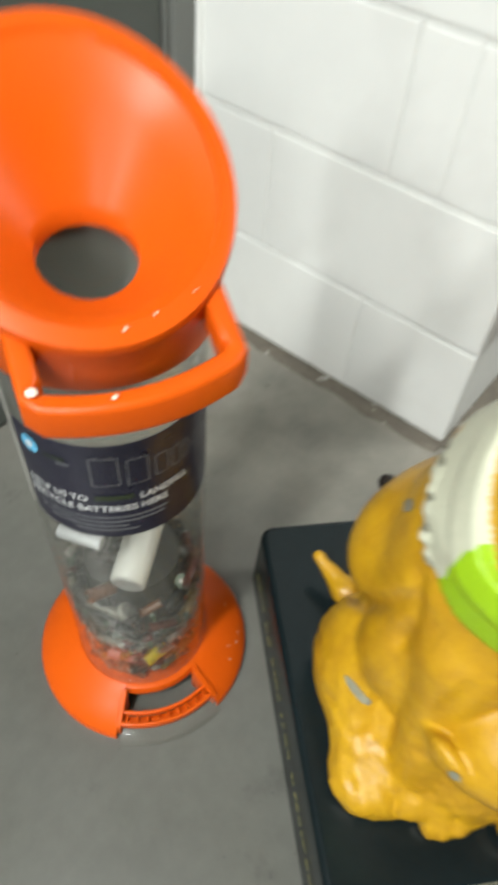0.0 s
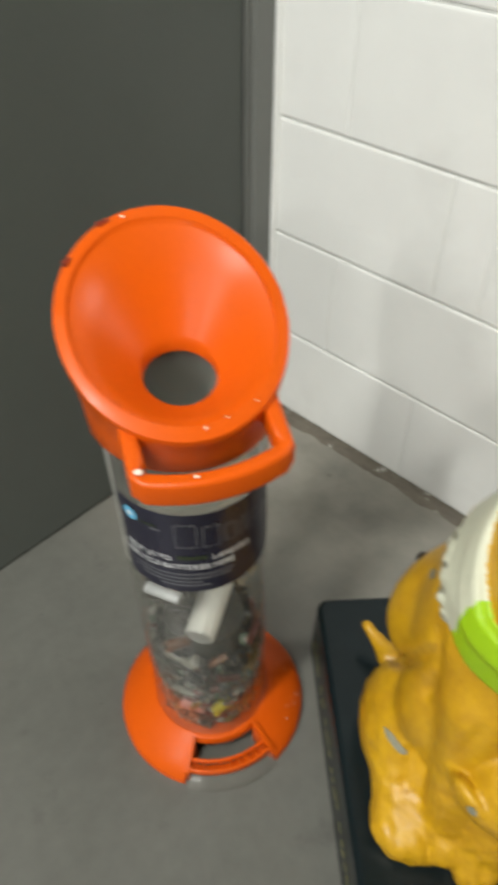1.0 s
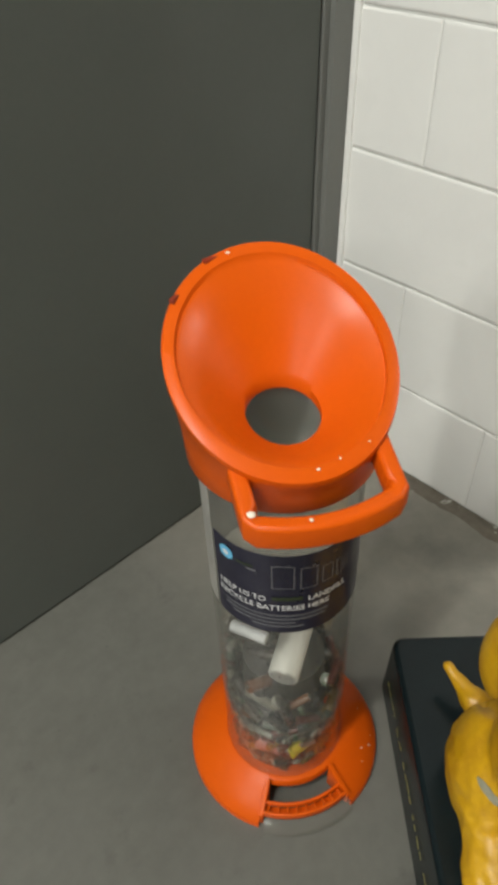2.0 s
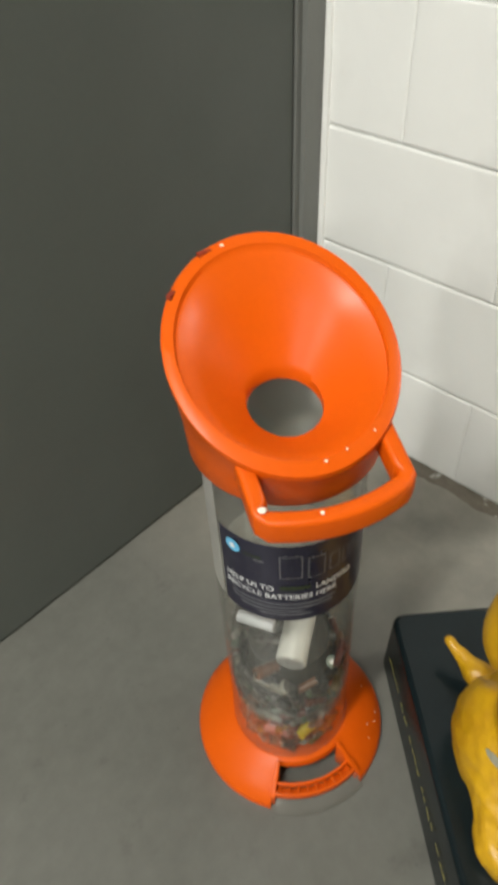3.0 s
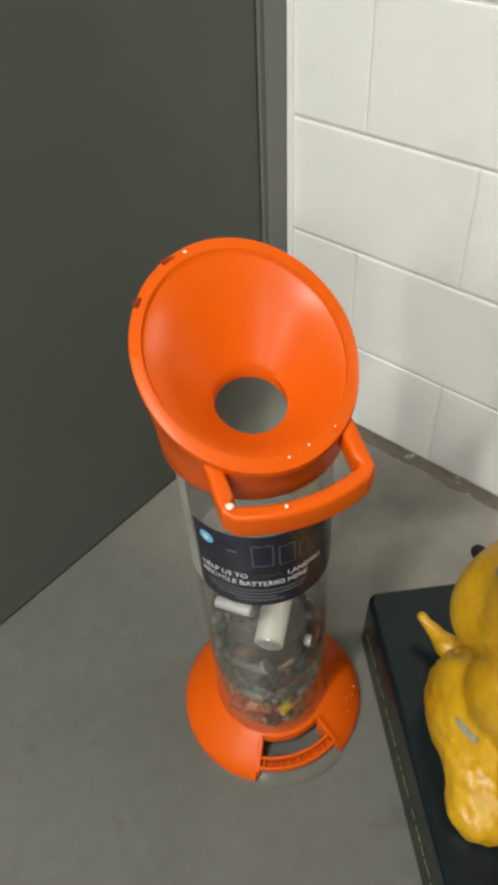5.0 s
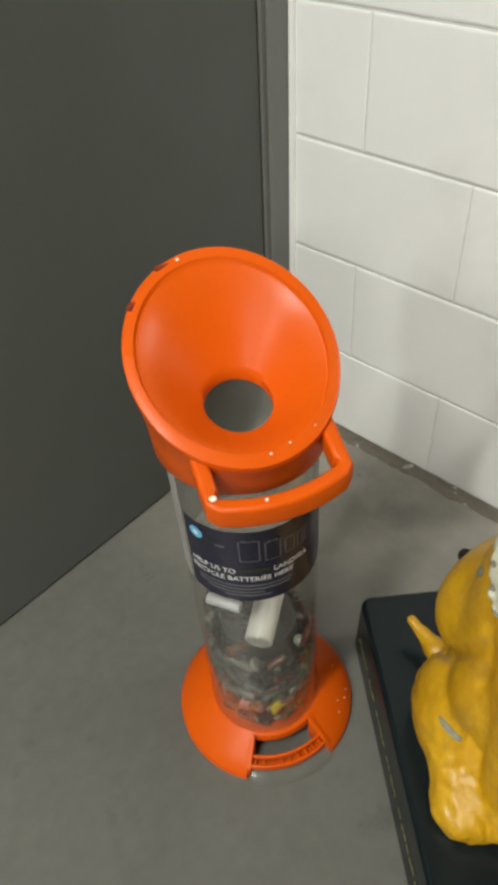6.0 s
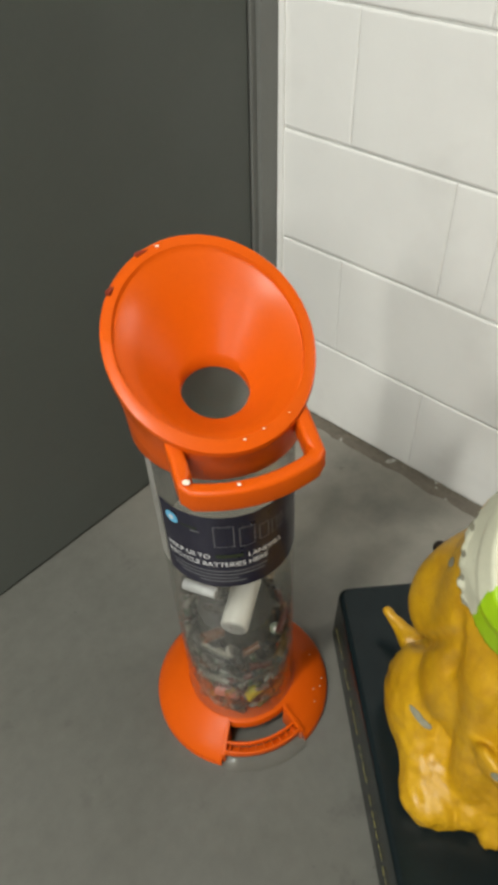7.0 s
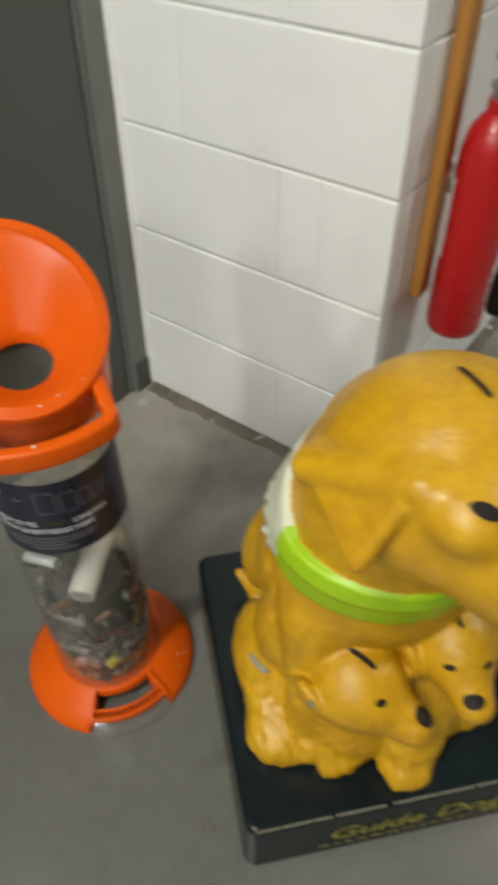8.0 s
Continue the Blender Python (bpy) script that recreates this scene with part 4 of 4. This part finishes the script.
cells, quads = net(field)
verts = cells * STEP + ORIGIN
for _ in range(3):
    verts = verts - slope(field, verts) * sample(field, verts)[:, None] * 0.7
centre = verts[quads].mean(1)
index = np.zeros(len(quads), int)
on_band = (sample(band, centre) < 0.0012) & (sample(body, centre) > 0.0003)
on_band |= (sample(band_z, centre) < 0) & (np.hypot(centre[:, 0] - MID, centre[:, 1] - 0.16) < 0.14) & (centre[:, 1] > 0.15)
torn = 0.003 * np.sin(centre[:, 1] * 150 + centre[:, 0] * 60) + 0.0015 * np.sin(centre[:, 1] * 390)
index[on_band] = np.where(((centre[:, 1] + 0.15 * (centre[:, 2] - 0.35) < 0.158) | (centre[:, 0] > 0.25))[on_band], 1, 2)
climb = np.clip(centre[:, 1] - 0.14, 0, 0.10)
index[(index == 2) & (centre[:, 2] < 0.323 + 0.60 * climb + torn)] = 0
on_lump = sample(lumps, centre) < 0.0012
index[on_lump] = np.where(np.sin(centre[:, 2] * 240 + centre[:, 1] * 150)[on_lump] > 0.72, 4, 2)
index[sample(knob, centre) < 0.0010] = 3
marks = [
    # First three: open coin slots, their dark insides painted on in black.
    ((0.190, 0.106, 0.619), (0.199, 0.068, 0.619), 0.0055, False, 3),
    ((0.134, 0.096, 0.243), (0.158, 0.066, 0.239), 0.0065, False, 3),
    ((0.254, 0.102, 0.272), (0.256, 0.078, 0.270), 0.0055, False, 3),
    ((0.157, -0.004, 0.592), (0.178, -0.018, 0.590), 0.012, True, 3),
    ((0.244, -0.030, 0.585), (0.268, -0.024, 0.585), 0.014, True, 3),
    ((0.150, 0.040, 0.216), (0.164, 0.033, 0.221), 0.009, True, 3),
    ((0.196, 0.034, 0.193), (0.212, 0.012, 0.190), 0.020, True, 3),
    ((0.243, 0.022, 0.216), (0.268, 0.017, 0.216), 0.017, True, 3),
    ((0.229, 0.053, 0.241), (0.242, 0.047, 0.243), 0.008, True, 3),
    ((0.272, 0.042, 0.243), (0.286, 0.046, 0.243), 0.008, True, 3),
    ((0.262, -0.134, 0.49), (0.290, -0.128, 0.49), 0.024, True, 3),
    ((0.038, 0.182, 0.112), (0.060, 0.152, 0.104), 0.010, True, 4),
    ((0.085, 0.060, 0.203), (0.090, 0.064, 0.190), 0.009, True, 4),
    ((0.068, 0.262, 0.300), (0.070, 0.235, 0.322), 0.012, True, 4),
]
all_v, all_q, all_i = [verts], [quads], [index]
base_n = len(verts)
for a, c, w, rnd, k in marks:
    p, q = painted_mark(a, c, w, rnd)
    all_v.append(p)
    all_q.append(q + base_n)
    all_i.append(np.full(len(q), k))
    base_n += len(p)
verts, quads, index = np.concatenate(all_v), np.concatenate(all_q), np.concatenate(all_i)
me = bpy.data.meshes.new("dog_statue")
me.from_pydata(verts.tolist(), [], quads.tolist())
for mat_part in (M_YELLOW, M_GREEN, M_CREAM, M_BLACK, M_CHIP_GLINT):
    me.materials.append(mat_part)
me.polygons.foreach_set("material_index", index)
me.polygons.foreach_set("use_smooth", np.ones(len(quads), bool))
me.update()
statue = new("dog_statue", me)
statue.matrix_world = PLINTH_M @ Matrix.Translation((0, 0, PH - 0.001))
tagged(statue, "golden yellow painted sitting dog statue with puppies and lime green band", "statue")

# ---- fire extinguisher on its board ----
EX = Vector((0.149, -0.670, 0.0))
board = part("wooden_board", box(0.094, -0.622, 0.395, 0.132, -0.601, 1.5, 0.004), M_WOOD)
tagged(board, "varnished brown wooden batten fixed upright to the white wall", "batten")
ext = empty("fire_extinguisher", pose(EX.x, EX.y, 0.33))
tagged(ext, "red fire extinguisher hanging on the white block wall", "fire extinguisher")
part("cylinder", lathe([(0, 0.0), (0.040, 0.0), (0.0445, 0.005), (0.0468, 0.016), (0.0468, 0.295), (0.045, 0.32), (0.038, 0.345), (0.028, 0.36), (0.021, 0.368), (0.021, 0.385), (0, 0.385)], 40, closed=False), M_RED, ext)
part("valve", lathe([(0, 0.385), (0.017, 0.385), (0.017, 0.40), (0.012, 0.404), (0.012, 0.44), (0, 0.44)], 24, closed=False), M_STEEL, ext, "steel valve")
part("pull_ring", lathe([(0.0135, 0.402), (0.022, 0.402), (0.022, 0.4055), (0.0135, 0.4055)], 24), M_STEEL, ext, "steel pull ring")
part("lever", box(-0.012, -0.09, 0.436, 0.012, 0.02, 0.444, 0.002), M_STEEL, ext)
part("bracket", box(-0.02, 0.0445, 0.24, 0.02, 0.0695, 0.27, 0.002), M_STEEL, ext)
part("instruction_label", lathe([(0.047, 0.14), (0.0475, 0.14), (0.0475, 0.27), (0.047, 0.27)], 20, 106, 134), M_WHITE_INK, ext, "white paper label", smooth=False)
part("hose", sweep([((0.044 + 0.002 * math.sin(i), -0.056, 0.40 - 0.03 * i), (1, 0, 0)) for i in range(9)], rounded(0.02, 0.02, 0.009, 3)), M_BLACK, ext, "black rubber hose")
nozzle = lathe([(0, 0.028), (0.0165, 0.028), (0.0185, 0.033), (0.0175, 0.09), (0.013, 0.135), (0.010, 0.16), (0, 0.16)], 24, closed=False)
bmesh.ops.translate(nozzle, vec=(0.044, -0.056, 0), verts=nozzle.verts)
part("nozzle", nozzle, M_BLACK, ext, "black plastic nozzle")
for i in range(5):
    part("printed_line", lathe([(0.0470, 0.05 + 0.018 * i), (0.0474, 0.05 + 0.018 * i), (0.0474, 0.059 + 0.018 * i), (0.0470, 0.059 + 0.018 * i)], 8, -92 - 3 * (i % 2), -76), M_WHITE_INK, ext, smooth=False)

# ---- blocks of the white wall, last ----
BED_GAP, END_GAP = 0.0044, 0.0012


def block_mesh(length, height, seed):
    """A painted block with worn, uneven edges; x along the wall, front face at y = 0."""
    def steps(total, n):
        return [0.0, 0.0022, 0.0048] + [total * i / n for i in range(1, n)] + [total - 0.0048, total - 0.0022, total]
    xs, zs = steps(length, max(3, round(length / 0.05))), steps(height, 4)
    bm = bmesh.new()
    rows = []
    for iz, z in enumerate(zs):
        row = []
        for ix, x in enumerate(xs):
            rim_x, rim_z_ = ix in (0, len(xs) - 1), iz in (0, len(zs) - 1)
            n = noise.noise_vector(Vector((x * 24 + seed * 7.3, z * 24, seed * 3.1)))
            y = 0.0003 * n.y + (0.0014 if rim_x or rim_z_ else 0.0)
            dx = 0.0004 * n.x if rim_x else 0.0
            dz = 0.0009 * n.z if rim_z_ else 0.0
            row.append(bm.verts.new((x + dx, max(-0.0012, y), z + dz)))
        rows.append(row)
    for a, c in zip(rows, rows[1:]):
        for k in range(len(xs) - 1):
            bm.faces.new((a[k], a[k + 1], c[k + 1], c[k]))
    loop = rows[0] + [r[-1] for r in rows[1:]] + rows[-1][-2::-1] + [r[0] for r in rows[-2:0:-1]]
    back = [bm.verts.new((v.co.x, 0.038, v.co.z)) for v in loop]
    for k in range(len(loop)):
        q = (k + 1) % len(loop)
        bm.faces.new((loop[k], back[k], back[q], loop[q]))
    bmesh.ops.recalc_face_normals(bm, faces=bm.faces)
    m = bpy.data.meshes.new("block")
    bm.to_mesh(m)
    bm.free()
    m.materials.append(M_BLOCK)
    for p in m.polygons:
        p.use_smooth = True
    m.set_sharp_from_angle(angle=radians(50))
    return m


block_data = {}


def lay(length, x, y, z, height, turn):
    key = (round(length, 4), round(height, 4), random.randrange(4))
    if key not in block_data:
        block_data[key] = block_mesh(length - END_GAP, height - BED_GAP, len(block_data))
    ob = new("block", block_data[key])
    ob.parent = wall_east
    wob = random.uniform(-0.0006, 0.0006)
    ob.matrix_world = pose(x, y, z, 0, 0, turn) @ pose(END_GAP / 2, wob, BED_GAP / 2)
    return ob


for row in range(14):
    z, h = 0.2 * row, 0.2
    if row == 0:
        z, h = 0.007, 0.193
    near_cut = 0.4 if row % 2 == 0 else 0.2
    # face towards the bin, from the outer corner to the door frame
    edge = [-0.6, -near_cut, -0.049]
    if row == 2:
        edge = [-0.6, -0.472, -0.393, -0.049]
    for y0, y1 in zip(edge, edge[1:]):
        lay(y1 - y0, 0.0, y1, z, h, -90)
    # return face beyond the outer corner
    x = 0.041
    step = 0.359 if row % 2 == 0 else 0.159
    while x < 1.59:
        length = min(step, 1.6 - x)
        lay(length, x, WALL_END, z, h, 0)
        x += step
        step = 0.4
